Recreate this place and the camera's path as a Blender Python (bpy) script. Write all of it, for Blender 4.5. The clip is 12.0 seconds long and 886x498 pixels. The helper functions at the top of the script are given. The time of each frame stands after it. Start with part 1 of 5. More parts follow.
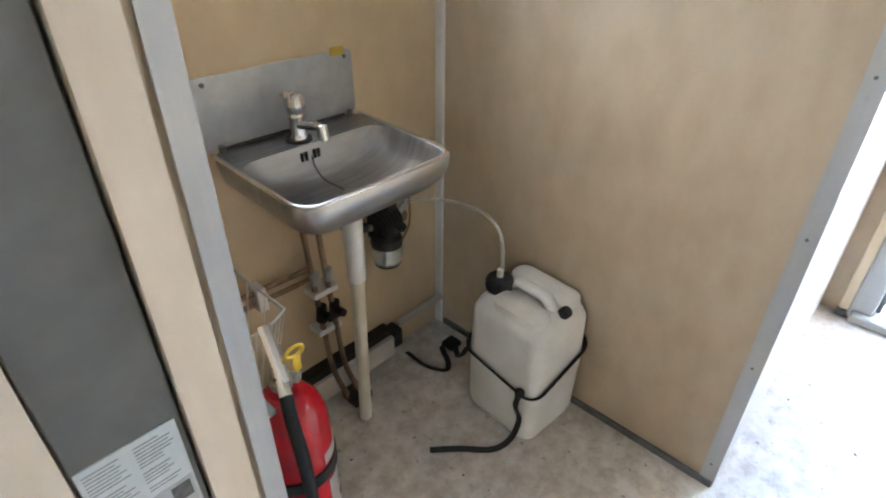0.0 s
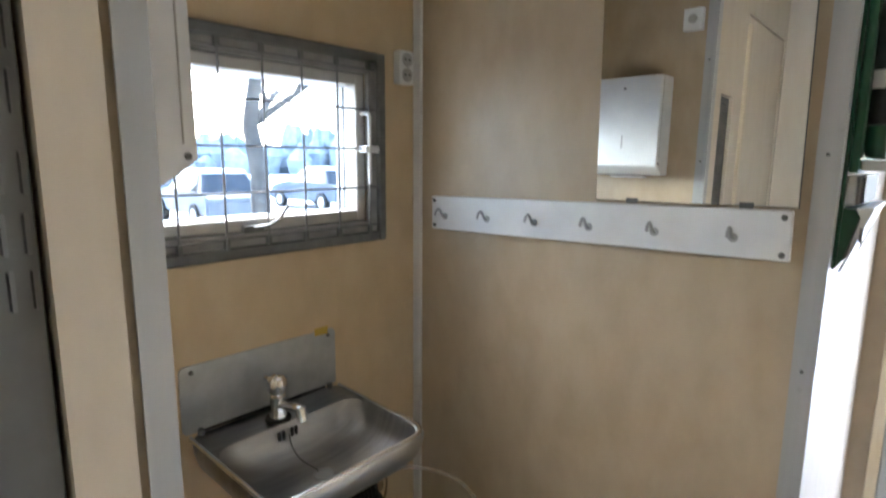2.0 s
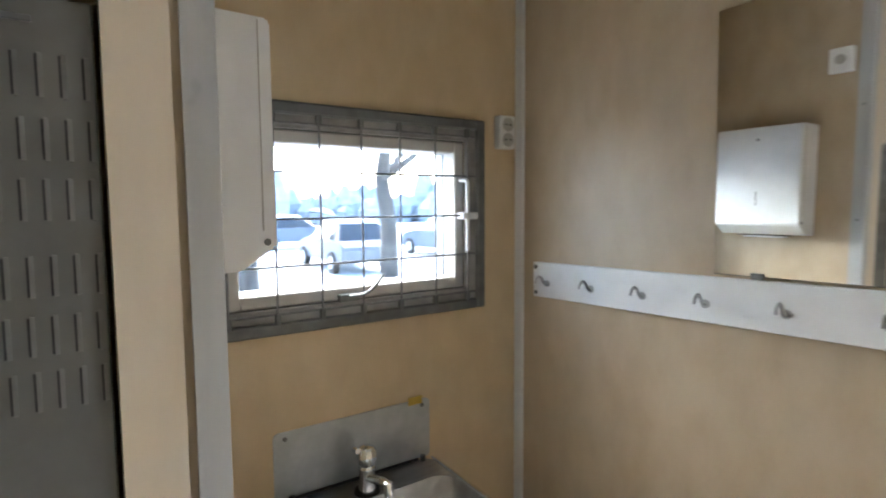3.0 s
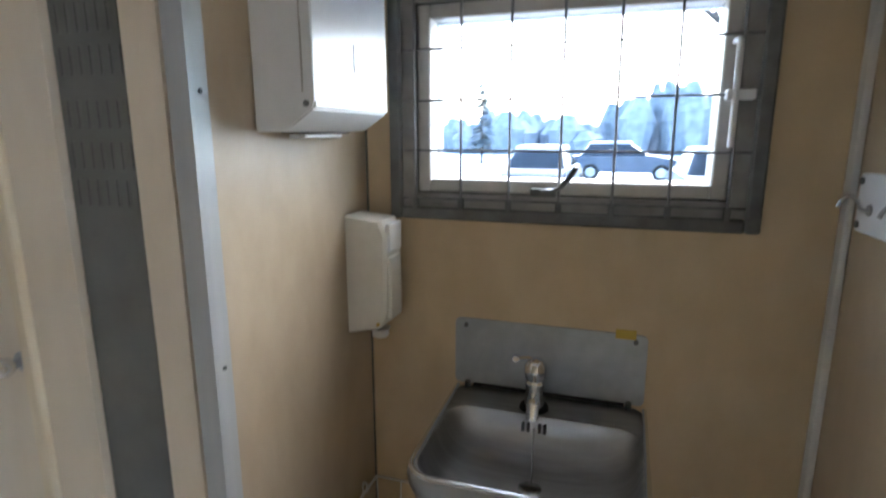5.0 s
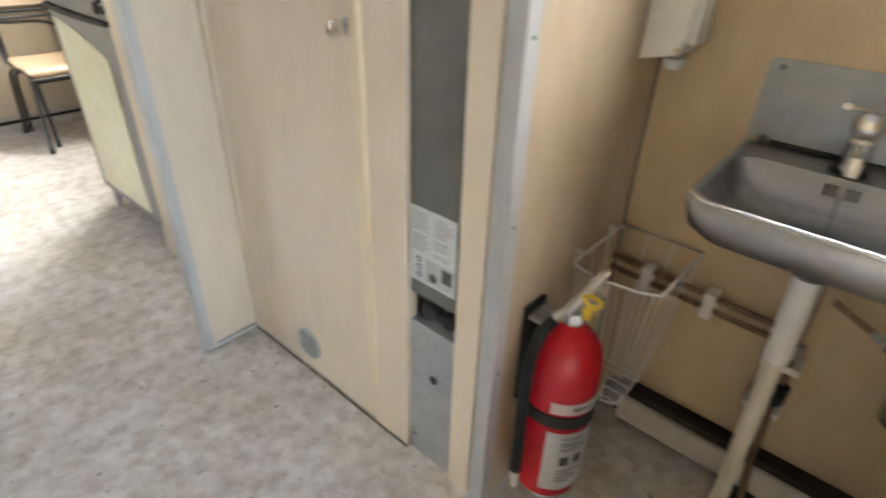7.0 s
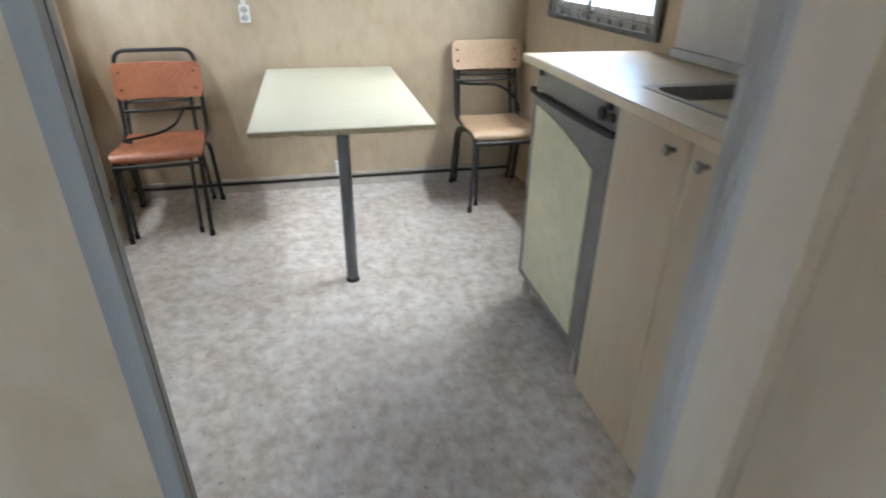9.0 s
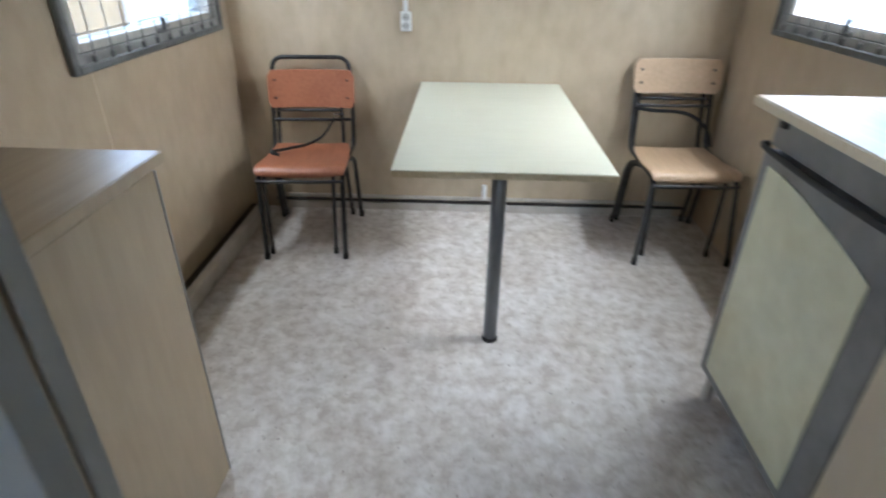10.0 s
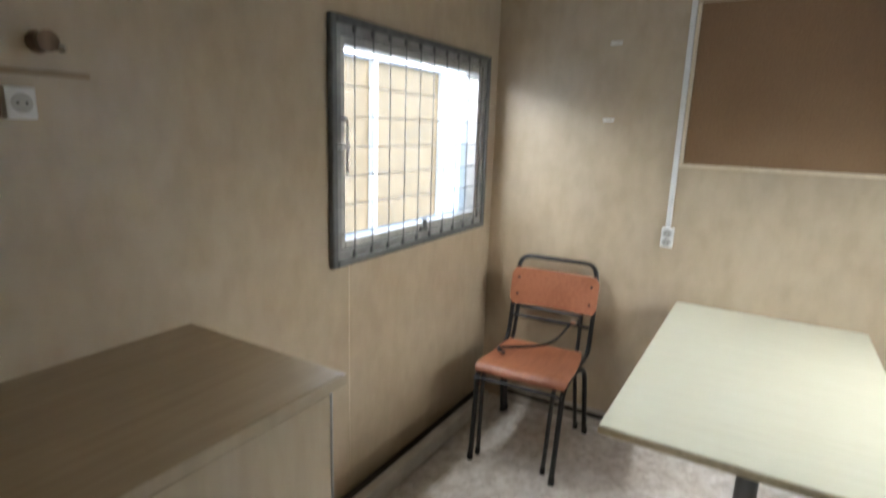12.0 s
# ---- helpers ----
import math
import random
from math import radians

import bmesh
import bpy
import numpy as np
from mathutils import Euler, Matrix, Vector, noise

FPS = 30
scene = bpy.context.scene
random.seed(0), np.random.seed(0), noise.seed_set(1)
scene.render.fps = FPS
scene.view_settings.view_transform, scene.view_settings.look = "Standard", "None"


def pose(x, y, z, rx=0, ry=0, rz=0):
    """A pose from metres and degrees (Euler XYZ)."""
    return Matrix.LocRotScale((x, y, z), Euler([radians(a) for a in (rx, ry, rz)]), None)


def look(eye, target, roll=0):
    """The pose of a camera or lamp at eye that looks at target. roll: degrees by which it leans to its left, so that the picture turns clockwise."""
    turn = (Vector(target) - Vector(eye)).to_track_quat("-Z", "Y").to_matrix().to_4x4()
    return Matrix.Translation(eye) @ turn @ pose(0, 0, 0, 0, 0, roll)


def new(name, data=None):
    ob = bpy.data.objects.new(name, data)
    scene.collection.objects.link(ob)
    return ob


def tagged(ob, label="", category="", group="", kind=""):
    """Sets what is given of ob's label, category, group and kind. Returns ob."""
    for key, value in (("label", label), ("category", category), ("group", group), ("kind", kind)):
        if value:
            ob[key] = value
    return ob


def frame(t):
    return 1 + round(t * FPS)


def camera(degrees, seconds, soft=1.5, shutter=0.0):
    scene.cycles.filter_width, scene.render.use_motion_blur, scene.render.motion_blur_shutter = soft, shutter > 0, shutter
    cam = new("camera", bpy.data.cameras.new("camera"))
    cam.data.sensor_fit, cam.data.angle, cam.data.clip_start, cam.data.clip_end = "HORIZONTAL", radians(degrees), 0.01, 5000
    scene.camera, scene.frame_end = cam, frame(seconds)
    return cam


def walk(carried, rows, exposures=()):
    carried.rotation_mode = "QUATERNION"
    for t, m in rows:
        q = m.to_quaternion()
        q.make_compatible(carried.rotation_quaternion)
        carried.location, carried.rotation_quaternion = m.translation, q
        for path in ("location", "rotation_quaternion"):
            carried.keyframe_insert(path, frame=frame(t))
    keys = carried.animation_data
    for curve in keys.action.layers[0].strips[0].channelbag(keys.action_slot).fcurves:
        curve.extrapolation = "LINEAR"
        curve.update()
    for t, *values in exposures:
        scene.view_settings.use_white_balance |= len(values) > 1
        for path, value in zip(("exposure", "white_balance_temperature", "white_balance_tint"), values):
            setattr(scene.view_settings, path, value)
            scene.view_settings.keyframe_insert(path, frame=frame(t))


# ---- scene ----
cam = camera(77.8, 12.0, soft=1.9, shutter=0.5)

PATH = [
    (0, (0.167, 0.214, 1.307), (1.4, 1.369, 0.235), 0.6),
    (0.5, (0.163, 0.207, 1.319), (1.471, 1.321, 0.296), 0.1),
    (1, (0.175, 0.18, 1.326), (1.543, 1.372, 0.486), -0.5),
    (1.5, (0.181, 0.177, 1.401), (1.626, 1.434, 0.825), 0.2),
    (2, (0.165, 0.175, 1.449), (1.634, 1.493, 1.121), 0.5),
    (2.5, (0.164, 0.173, 1.49), (1.569, 1.586, 1.311), 0.4),
    (3, (0.257, 0.166, 1.498), (1.396, 1.802, 1.337), -0.4),
    (3.2, (0.323, 0.17, 1.489), (1.346, 1.881, 1.321), -0.5),
    (5, (0.938, 0.203, 1.405), (0.333, 2.064, 0.992), -0.1),
    (5.5, (0.993, 0.173, 1.336), (0.215, 1.915, 0.737), 1.2),
    (6, (0.979, 0.159, 1.279), (0.091, 1.76, 0.474), 2.1),
    (6.5, (0.943, 0.131, 1.238), (-0.043, 1.592, 0.291), 2.3),
    (7, (0.854, 0.114, 1.217), (-0.266, 1.403, 0.175), 1.8),
    (7.5, (0.647, 0.075, 1.22), (-0.697, 1.152, 0.203), 0.7),
    (7.7, (0.575, 0.045, 1.233), (-0.851, 1.031, 0.236), 0.5),
    (9.3, (-0.087, 0.028, 1.303), (-1.826, 0.324, 0.36), 1.3),
    (9.5, (-0.198, 0.001, 1.303), (-1.945, 0.227, 0.355), 1.5),
    (10, (-0.385, 0.0, 1.332), (-2.137, -0.06, 0.371), 0.7),
    (10.5, (-0.58, 0.078, 1.345), (-2.304, -0.299, 0.405), 0.4),
    (11, (-0.658, 0.099, 1.368), (-2.304, -0.633, 0.5), 0.0),
    (11.5, (-0.667, 0.07, 1.406), (-2.287, -0.866, 0.7), 0.9),
    (12, (-0.663, 0.078, 1.462), (-2.345, -0.916, 1.033), 1.9),
]
EXPOSURE = [
    (0.0, 5.57, 6200, 10), (0.5, 5.35, 6300, 10), (1.0, 5.28, 6400, 10), (2.0, 4.87, 6600, 10), (3.2, 4.95, 6700, 10), (5.0, 4.40, 6250, 10), (5.5, 4.58, 6750, 10), (6.5, 5.15, 6950, 10),
    (7.5, 5.41, 6800, 10), (9.5, 4.12, 6050, 10), (10.5, 4.10, 5900, 10), (11.0, 4.10, 6100, 10), (12.0, 4.08, 6600, 10),
]
walk(cam, [(t, look(e, a, r)) for t, e, a, r in PATH], EXPOSURE)

# ---------------- world, sun ----------------
world = bpy.data.worlds.new("sky")
scene.world = world
world.use_nodes = True
wn = world.node_tree.nodes
wl = world.node_tree.links
sky = wn.new("ShaderNodeTexSky")
sky.sky_type = "NISHITA"
sky.sun_disc = False
sky.sun_elevation = radians(38)
sky.sun_rotation = radians(8)
sky.air_density = 1.0
sky.dust_density = 1.0
wn["Background"].inputs["Strength"].default_value = 0.115
wl.new(sky.outputs[0], wn["Background"].inputs["Color"])
sun_data = bpy.data.lights.new("sun", "SUN")
sun_data.energy = 0.95
sun_data.angle = radians(80)
sun_data.color = (1.0, 0.96, 0.9)
sun = new("sun", sun_data)
sun.matrix_world = look((0.8, 6, 5), (0, 0, 0))


def sky_lamp(name, x0, x1, y, z, inward, power):
    """Sky light that falls in through the top of a window's opening."""
    d = bpy.data.lights.new(name, "AREA")
    d.shape = "RECTANGLE"
    d.size, d.size_y = x1 - x0, 0.04
    d.energy = power
    d.color = (0.95, 0.98, 1.0)
    ob = new(name, d)
    c = Vector(((x0 + x1) / 2, y, z))
    ob.matrix_world = look(c, c + Vector((0, inward, -0.8)))


sky_lamp("window_daylight", -2.82, -1.98, 1.445, 1.74, -1, 0.85)
sky_lamp("window_daylight", -3.06, -2.14, -1.315, 1.745, 1, 0.85)


# ---------------- mesh helpers ----------------
ORG = {}


def box(bm, x0, x1, y0, y1, z0, z1, bevel=0.0, seg=1):
    m = Matrix.Translation(((x0 + x1) / 2, (y0 + y1) / 2, (z0 + z1) / 2)) @ Matrix.Diagonal((abs(x1 - x0), abs(y1 - y0), abs(z1 - z0), 1))
    geo = bmesh.ops.create_cube(bm, size=1.0, matrix=m)
    if bevel > 0:
        edges = list({e for v in geo["verts"] for e in v.link_edges})
        bmesh.ops.bevel(bm, geom=edges, offset=bevel, segments=seg, affect="EDGES", profile=0.6)
    return bm


def B(x0, x1, y0, y1, z0, z1, bevel=0.0, seg=1):
    return box(bmesh.new(), x0, x1, y0, y1, z0, z1, bevel, seg)


def cyl(bm, a, b, r, r2=None, seg=16):
    a, b = Vector(a), Vector(b)
    d = b - a
    m = Matrix.Translation((a + b) / 2) @ d.to_track_quat("Z", "Y").to_matrix().to_4x4()
    bmesh.ops.create_cone(bm, cap_ends=True, segments=seg, radius1=r, radius2=r if r2 is None else r2, depth=d.length, matrix=m)
    return bm


def C(a, b, r, r2=None, seg=16):
    return cyl(bmesh.new(), a, b, r, r2, seg)


def curve_points(pts, steps=6):
    """Points along a smooth line through pts."""
    p = [Vector(q) for q in pts]
    if len(p) < 3:
        return p
    p = [2 * p[0] - p[1]] + p + [2 * p[-1] - p[-2]]
    out = []
    for i in range(1, len(p) - 2):
        for k in range(steps):
            t = k / steps
            a, b, c, d = p[i - 1], p[i], p[i + 1], p[i + 2]
            out.append(0.5 * ((2 * b) + (c - a) * t + (2 * a - 5 * b + 4 * c - d) * t * t + (3 * b - a - 3 * c + d) * t ** 3))
    out.append(p[-2])
    return out


def rounded(pts, r, steps=5):
    """A polyline with its corners rounded off by about r."""
    p = [Vector(q) for q in pts]
    out = [p[0]]
    for a, b, c in zip(p, p[1:], p[2:]):
        u, w = (a - b), (c - b)
        k = min(r, u.length * 0.49, w.length * 0.49)
        s, e = b + u.normalized() * k, b + w.normalized() * k
        for i in range(steps + 1):
            t = i / steps
            out.append((1 - t) ** 2 * s + 2 * t * (1 - t) * b + t * t * e)
    out.append(p[-1])
    return out


def sweep(bm, pts, rx, ry=None, seg=8, up=(0, 0, 1)):
    """A tube or strap along pts; rx, ry are its half sizes across."""
    ry = rx if ry is None else ry
    p = [Vector(q) for q in pts]
    rings = []
    side = None
    for i, q in enumerate(p):
        d = (p[min(i + 1, len(p) - 1)] - p[max(i - 1, 0)]).normalized()
        if side is None:
            side = d.cross(Vector(up))
            if side.length < 1e-3:
                side = d.cross(Vector((1, 0, 0)))
        side = (side - d * side.dot(d)).normalized()
        n = side.cross(d).normalized()
        ring = []
        for k in range(seg):
            a = 2 * math.pi * (k + 0.5) / seg
            ring.append(bm.verts.new(q + side * math.cos(a) * rx + n * math.sin(a) * ry))
        rings.append(ring)
    for r0, r1 in zip(rings, rings[1:]):
        for k in range(seg):
            bm.faces.new((r0[k], r0[(k + 1) % seg], r1[(k + 1) % seg], r1[k]))
    bm.faces.new(list(reversed(rings[0])))
    bm.faces.new(rings[-1])
    return bm


def loft(bm, rings, cap0=True, cap1=True):
    vs = [[bm.verts.new(q) for q in r] for r in rings]
    n = len(vs[0])
    for a, b in zip(vs, vs[1:]):
        for k in range(n):
            bm.faces.new((a[k], a[(k + 1) % n], b[(k + 1) % n], b[k]))
    if cap0:
        bm.faces.new(list(reversed(vs[0])))
    if cap1:
        bm.faces.new(vs[-1])
    return bm


def rrect(x0, x1, y0, y1, z, r, n=5):
    """A rounded rectangle, counter-clockwise, at height z."""
    out = []
    for cx, cy, a0 in ((x1 - r, y1 - r, 0), (x0 + r, y1 - r, 90), (x0 + r, y0 + r, 180), (x1 - r, y0 + r, 270)):
        for k in range(n + 1):
            a = radians(a0 + 90 * k / n)
            out.append((cx + r * math.cos(a), cy + r * math.sin(a), z))
    return out


def spin(bm, profile, centre, seg=24):
    """A turned body; profile is (radius, z) from bottom to top."""
    c = Vector(centre)
    rings = []
    for r, z in profile:
        rings.append([c + Vector((max(r, 1e-4) * math.cos(2 * math.pi * k / seg), max(r, 1e-4) * math.sin(2 * math.pi * k / seg), z)) for k in range(seg)])
    return loft(bm, rings)


def turned(profile, at, axis=(0, -1, 0), seg=20):
    """A turned body whose axis starts at a place and points along axis."""
    bm = spin(bmesh.new(), profile, (0, 0, 0), seg)
    m = Matrix.Translation(at) @ Vector(axis).to_track_quat("Z", "Y").to_matrix().to_4x4()
    bmesh.ops.transform(bm, matrix=m, verts=bm.verts)
    return bm


def finish(name, bm, material, smooth=None):
    bmesh.ops.recalc_face_normals(bm, faces=bm.faces)
    me = bpy.data.meshes.new(name)
    if smooth is not None:
        lim = radians(smooth)
        for f in bm.faces:
            f.smooth = True
        for e in bm.edges:
            if len(e.link_faces) == 2 and e.calc_face_angle(0) > lim:
                e.smooth = False
    bm.to_mesh(me)
    bm.free()
    me.materials.append(material)
    return me


def thing(name, at, label, category, group="", kind="", turn=0.0, world_parts=True):
    ob = new(name)
    ob.empty_display_size = 0.1
    ob.matrix_world = pose(*at, 0, 0, turn)
    ORG[ob.name] = Vector(at) if world_parts else Vector((0, 0, 0))
    return tagged(ob, label, category, group, kind)


def part(name, bm, material, parent, label="", smooth=None):
    """One mesh under a thing or under a part of it."""
    o = ORG[parent.name]
    bmesh.ops.translate(bm, verts=bm.verts, vec=-o)
    ob = new(name, finish(name, bm, material, smooth))
    ob.parent = parent
    ORG[ob.name] = o
    return tagged(ob, label)


def solo(name, bm, material, label, category, group="", kind="", smooth=None):
    """A thing of one mesh, its origin at its base."""
    bm.verts.ensure_lookup_table()
    lo = Vector([min(v.co[i] for v in bm.verts) for i in range(3)])
    hi = Vector([max(v.co[i] for v in bm.verts) for i in range(3)])
    o = Vector(((lo.x + hi.x) / 2, (lo.y + hi.y) / 2, lo.z))
    bmesh.ops.translate(bm, verts=bm.verts, vec=-o)
    ob = new(name, finish(name, bm, material, smooth))
    ob.location = o
    ORG[ob.name] = o
    return tagged(ob, label, category, group, kind)


def setting(name, bm, material, label="", smooth=None):
    ob = new(name, finish(name, bm, material, smooth))
    ORG[ob.name] = Vector((0, 0, 0))
    return tagged(ob, label, "", "", "structure")


# ---------------- materials ----------------
def principled(name, color, rough=0.5, metal=0.0):
    mat = bpy.data.materials.new(name)
    mat.use_nodes = True
    b = mat.node_tree.nodes["Principled BSDF"]
    b.inputs["Base Color"].default_value = (*color, 1)
    b.inputs["Roughness"].default_value = rough
    b.inputs["Metallic"].default_value = metal
    return mat, mat.node_tree.nodes, mat.node_tree.links, b


def grain(name, dark, light, scale=(40, 40, 2), rough=0.5, metal=0.0, big=2.0, big_amount=0.25, bump=0.05, detail=6, rough_var=0.1, spots=0.0, spot_color=(0.1, 0.08, 0.06)):
    """Two-scale noise: fine (stretched by scale) and a broad drift, with a little relief."""
    mat, n, l, b = principled(name, light, rough, metal)
    tc = n.new("ShaderNodeTexCoord")
    mp = n.new("ShaderNodeMapping")
    mp.inputs["Scale"].default_value = scale
    l.new(tc.outputs["Object"], mp.inputs["Vector"])
    fine = n.new("ShaderNodeTexNoise")
    fine.inputs["Scale"].default_value = 1.0
    fine.inputs["Detail"].default_value = detail
    l.new(mp.outputs[0], fine.inputs["Vector"])
    broad = n.new("ShaderNodeTexNoise")
    broad.inputs["Scale"].default_value = big
    broad.inputs["Detail"].default_value = 3
    l.new(tc.outputs["Object"], broad.inputs["Vector"])
    ramp = n.new("ShaderNodeValToRGB")
    ramp.color_ramp.elements[0].position, ramp.color_ramp.elements[1].position = 0.3, 0.7
    ramp.color_ramp.elements[0].color = (*dark, 1)
    ramp.color_ramp.elements[1].color = (*light, 1)
    mixv = n.new("ShaderNodeMath")
    mixv.operation = "MULTIPLY_ADD"
    sub = n.new("ShaderNodeMath")
    sub.operation = "SUBTRACT"
    sub.inputs[1].default_value = 0.5
    l.new(broad.outputs["Fac"], sub.inputs[0])
    l.new(sub.outputs[0], mixv.inputs[0])
    mixv.inputs[1].default_value = big_amount * 4
    l.new(fine.outputs["Fac"], mixv.inputs[2])
    l.new(mixv.outputs[0], ramp.inputs["Fac"])
    col = ramp.outputs["Color"]
    if spots > 0:
        sp = n.new("ShaderNodeTexNoise")
        sp.inputs["Scale"].default_value = 23.0
        sp.inputs["Detail"].default_value = 2
        l.new(tc.outputs["Object"], sp.inputs["Vector"])
        sr = n.new("ShaderNodeValToRGB")
        sr.color_ramp.elements[0].position, sr.color_ramp.elements[1].position = 0.70, 0.78
        l.new(sp.outputs["Fac"], sr.inputs["Fac"])
        mul = n.new("ShaderNodeMath")
        mul.operation = "MULTIPLY"
        mul.inputs[1].default_value = spots
        l.new(sr.outputs["Color"], mul.inputs[0])
        mx = n.new("ShaderNodeMixRGB")
        mx.inputs["Color2"].default_value = (*spot_color, 1)
        l.new(mul.outputs[0], mx.inputs["Fac"])
        l.new(col, mx.inputs["Color1"])
        col = mx.outputs["Color"]
    l.new(col, b.inputs["Base Color"])
    rr = n.new("ShaderNodeMapRange")
    low = 0.3 if rough >= 0.25 else 0.03
    rr.inputs["To Min"].default_value = max(rough - rough_var, low)
    rr.inputs["To Max"].default_value = max(min(rough + rough_var, 1.0), low + 0.02)
    l.new(broad.outputs["Fac"], rr.inputs["Value"])
    l.new(rr.outputs[0], b.inputs["Roughness"])
    if bump > 0:
        bp = n.new("ShaderNodeBump")
        bp.inputs["Strength"].default_value = bump
        bp.inputs["Distance"].default_value = 0.002
        l.new(fine.outputs["Fac"], bp.inputs["Height"])
        l.new(bp.outputs[0], b.inputs["Normal"])
    return mat


def floor_vinyl():
    mat, n, l, b = principled("floor_vinyl", (0.4, 0.37, 0.34), 0.38)
    tc = n.new("ShaderNodeTexCoord")
    a = n.new("ShaderNodeTexNoise")
    a.inputs["Scale"].default_value, a.inputs["Detail"].default_value, a.inputs["Roughness"].default_value = 17.0, 6, 0.6
    c = n.new("ShaderNodeTexNoise")
    c.inputs["Scale"].default_value, c.inputs["Detail"].default_value = 2.6, 5
    d = n.new("ShaderNodeTexNoise")
    d.inputs["Scale"].default_value, d.inputs["Detail"].default_value = 45.0, 3
    for q in (a, c, d):
        l.new(tc.outputs["Object"], q.inputs["Vector"])
    ramp = n.new("ShaderNodeValToRGB")
    e = ramp.color_ramp.elements
    e[0].position, e[0].color = 0.40, (0.47, 0.425, 0.38, 1)
    e[1].position, e[1].color = 0.74, (0.73, 0.705, 0.672, 1)
    m = e.new(0.54)
    m.color = (0.585, 0.55, 0.51, 1)
    warp = n.new("ShaderNodeVectorMath")
    warp.operation = "MULTIPLY_ADD"
    warp.inputs[1].default_value = (0.05, 0.05, 0.05)
    l.new(a.outputs["Color"], warp.inputs[0])
    l.new(tc.outputs["Object"], warp.inputs[2])
    chip = n.new("ShaderNodeTexVoronoi")
    chip.inputs["Scale"].default_value = 42.0
    l.new(warp.outputs[0], chip.inputs["Vector"])
    tone = n.new("ShaderNodeSeparateColor")
    l.new(chip.outputs["Color"], tone.inputs[0])
    blend = n.new("ShaderNodeMath")
    blend.operation = "MULTIPLY_ADD"
    blend.inputs[1].default_value = 0.13
    l.new(tone.outputs[0], blend.inputs[0])
    l.new(a.outputs["Fac"], blend.inputs[2])
    l.new(blend.outputs[0], ramp.inputs["Fac"])
    dirt = n.new("ShaderNodeValToRGB")
    dirt.color_ramp.elements[0].position, dirt.color_ramp.elements[0].color = 0.32, (0.72, 0.67, 0.60, 1)
    dirt.color_ramp.elements[1].position, dirt.color_ramp.elements[1].color = 0.62, (1, 1, 1, 1)
    l.new(c.outputs["Fac"], dirt.inputs["Fac"])
    mul = n.new("ShaderNodeMixRGB")
    mul.blend_type = "MULTIPLY"
    mul.inputs["Fac"].default_value = 0.6
    l.new(ramp.outputs[0], mul.inputs["Color1"])
    l.new(dirt.outputs[0], mul.inputs["Color2"])
    spot = n.new("ShaderNodeValToRGB")
    spot.color_ramp.elements[0].position, spot.color_ramp.elements[0].color = 0.27, (0.35, 0.3, 0.25, 1)
    spot.color_ramp.elements[1].position, spot.color_ramp.elements[1].color = 0.34, (1, 1, 1, 1)
    l.new(d.outputs["Fac"], spot.inputs["Fac"])
    mul2 = n.new("ShaderNodeMixRGB")
    mul2.blend_type = "MULTIPLY"
    mul2.inputs["Fac"].default_value = 0.7
    l.new(mul.outputs[0], mul2.inputs["Color1"])
    l.new(spot.outputs[0], mul2.inputs["Color2"])
    l.new(mul2.outputs[0], b.inputs["Base Color"])
    rr = n.new("ShaderNodeMapRange")
    rr.inputs["To Min"].default_value, rr.inputs["To Max"].default_value = 0.31, 0.5
    l.new(c.outputs["Fac"], rr.inputs["Value"])
    l.new(rr.outputs[0], b.inputs["Roughness"])
    bp = n.new("ShaderNodeBump")
    bp.inputs["Strength"].default_value, bp.inputs["Distance"].default_value = 0.12, 0.002
    l.new(d.outputs["Fac"], bp.inputs["Height"])
    l.new(bp.outputs[0], b.inputs["Normal"])
    return mat


M_FLOOR = floor_vinyl()
M_WALL = grain("wall_laminate", (0.445, 0.35, 0.235), (0.51, 0.412, 0.288), (17, 17, 9), 0.42, big=6.0, big_amount=0.19, bump=0.02, detail=9)
# yellower than M_WALL, and also lightened to make up for light missing there
M_NICHE = grain("lightened_niche_laminate", (0.555, 0.425, 0.26), (0.62, 0.485, 0.31), (17, 17, 9), 0.42, big=6.0, big_amount=0.19, bump=0.02, detail=9)
M_REVEAL = grain("dirty_reveal_paint", (0.21, 0.21, 0.20), (0.34, 0.34, 0.325), (18, 18, 18), 0.5, bump=0.04, big=7, big_amount=0.2, spots=0.5)
M_LABEL = grain("faded_label", (0.50, 0.54, 0.54), (0.58, 0.62, 0.62), (40, 40, 40), 0.5, bump=0.01)
M_GRIME = grain("grime", (0.10, 0.075, 0.05), (0.2, 0.16, 0.11), (60, 60, 60), 0.8)
M_PALE = grain("pale_laminate", (0.57, 0.495, 0.385), (0.61, 0.535, 0.425), (24, 24, 6), 0.42, big=2.0, big_amount=0.25, bump=0.02, detail=8)
M_ENTRY = grain("entry_laminate", (0.42, 0.39, 0.36), (0.5, 0.47, 0.44), (40, 40, 5), 0.35, big=2.0, big_amount=0.2, bump=0.03)
M_DOOR = grain("door_laminate", (0.61, 0.525, 0.405), (0.655, 0.57, 0.45), (24, 24, 6), 0.42, big=2.0, big_amount=0.25, bump=0.02, detail=8)
M_TRIMWOOD = grain("trim_wood", (0.62, 0.52, 0.36), (0.72, 0.62, 0.46), (80, 80, 6), 0.5, bump=0.04)
M_CAB = grain("cabinet_laminate", (0.545, 0.46, 0.33), (0.59, 0.505, 0.37), (24, 24, 5), 0.42, big=2.0, big_amount=0.22, bump=0.02, detail=8)
M_TOP = grain("worktop_laminate", (0.56, 0.475, 0.355), (0.64, 0.56, 0.44), (4, 60, 60), 0.35, big=2, big_amount=0.1, bump=0.02, rough_var=0.03)
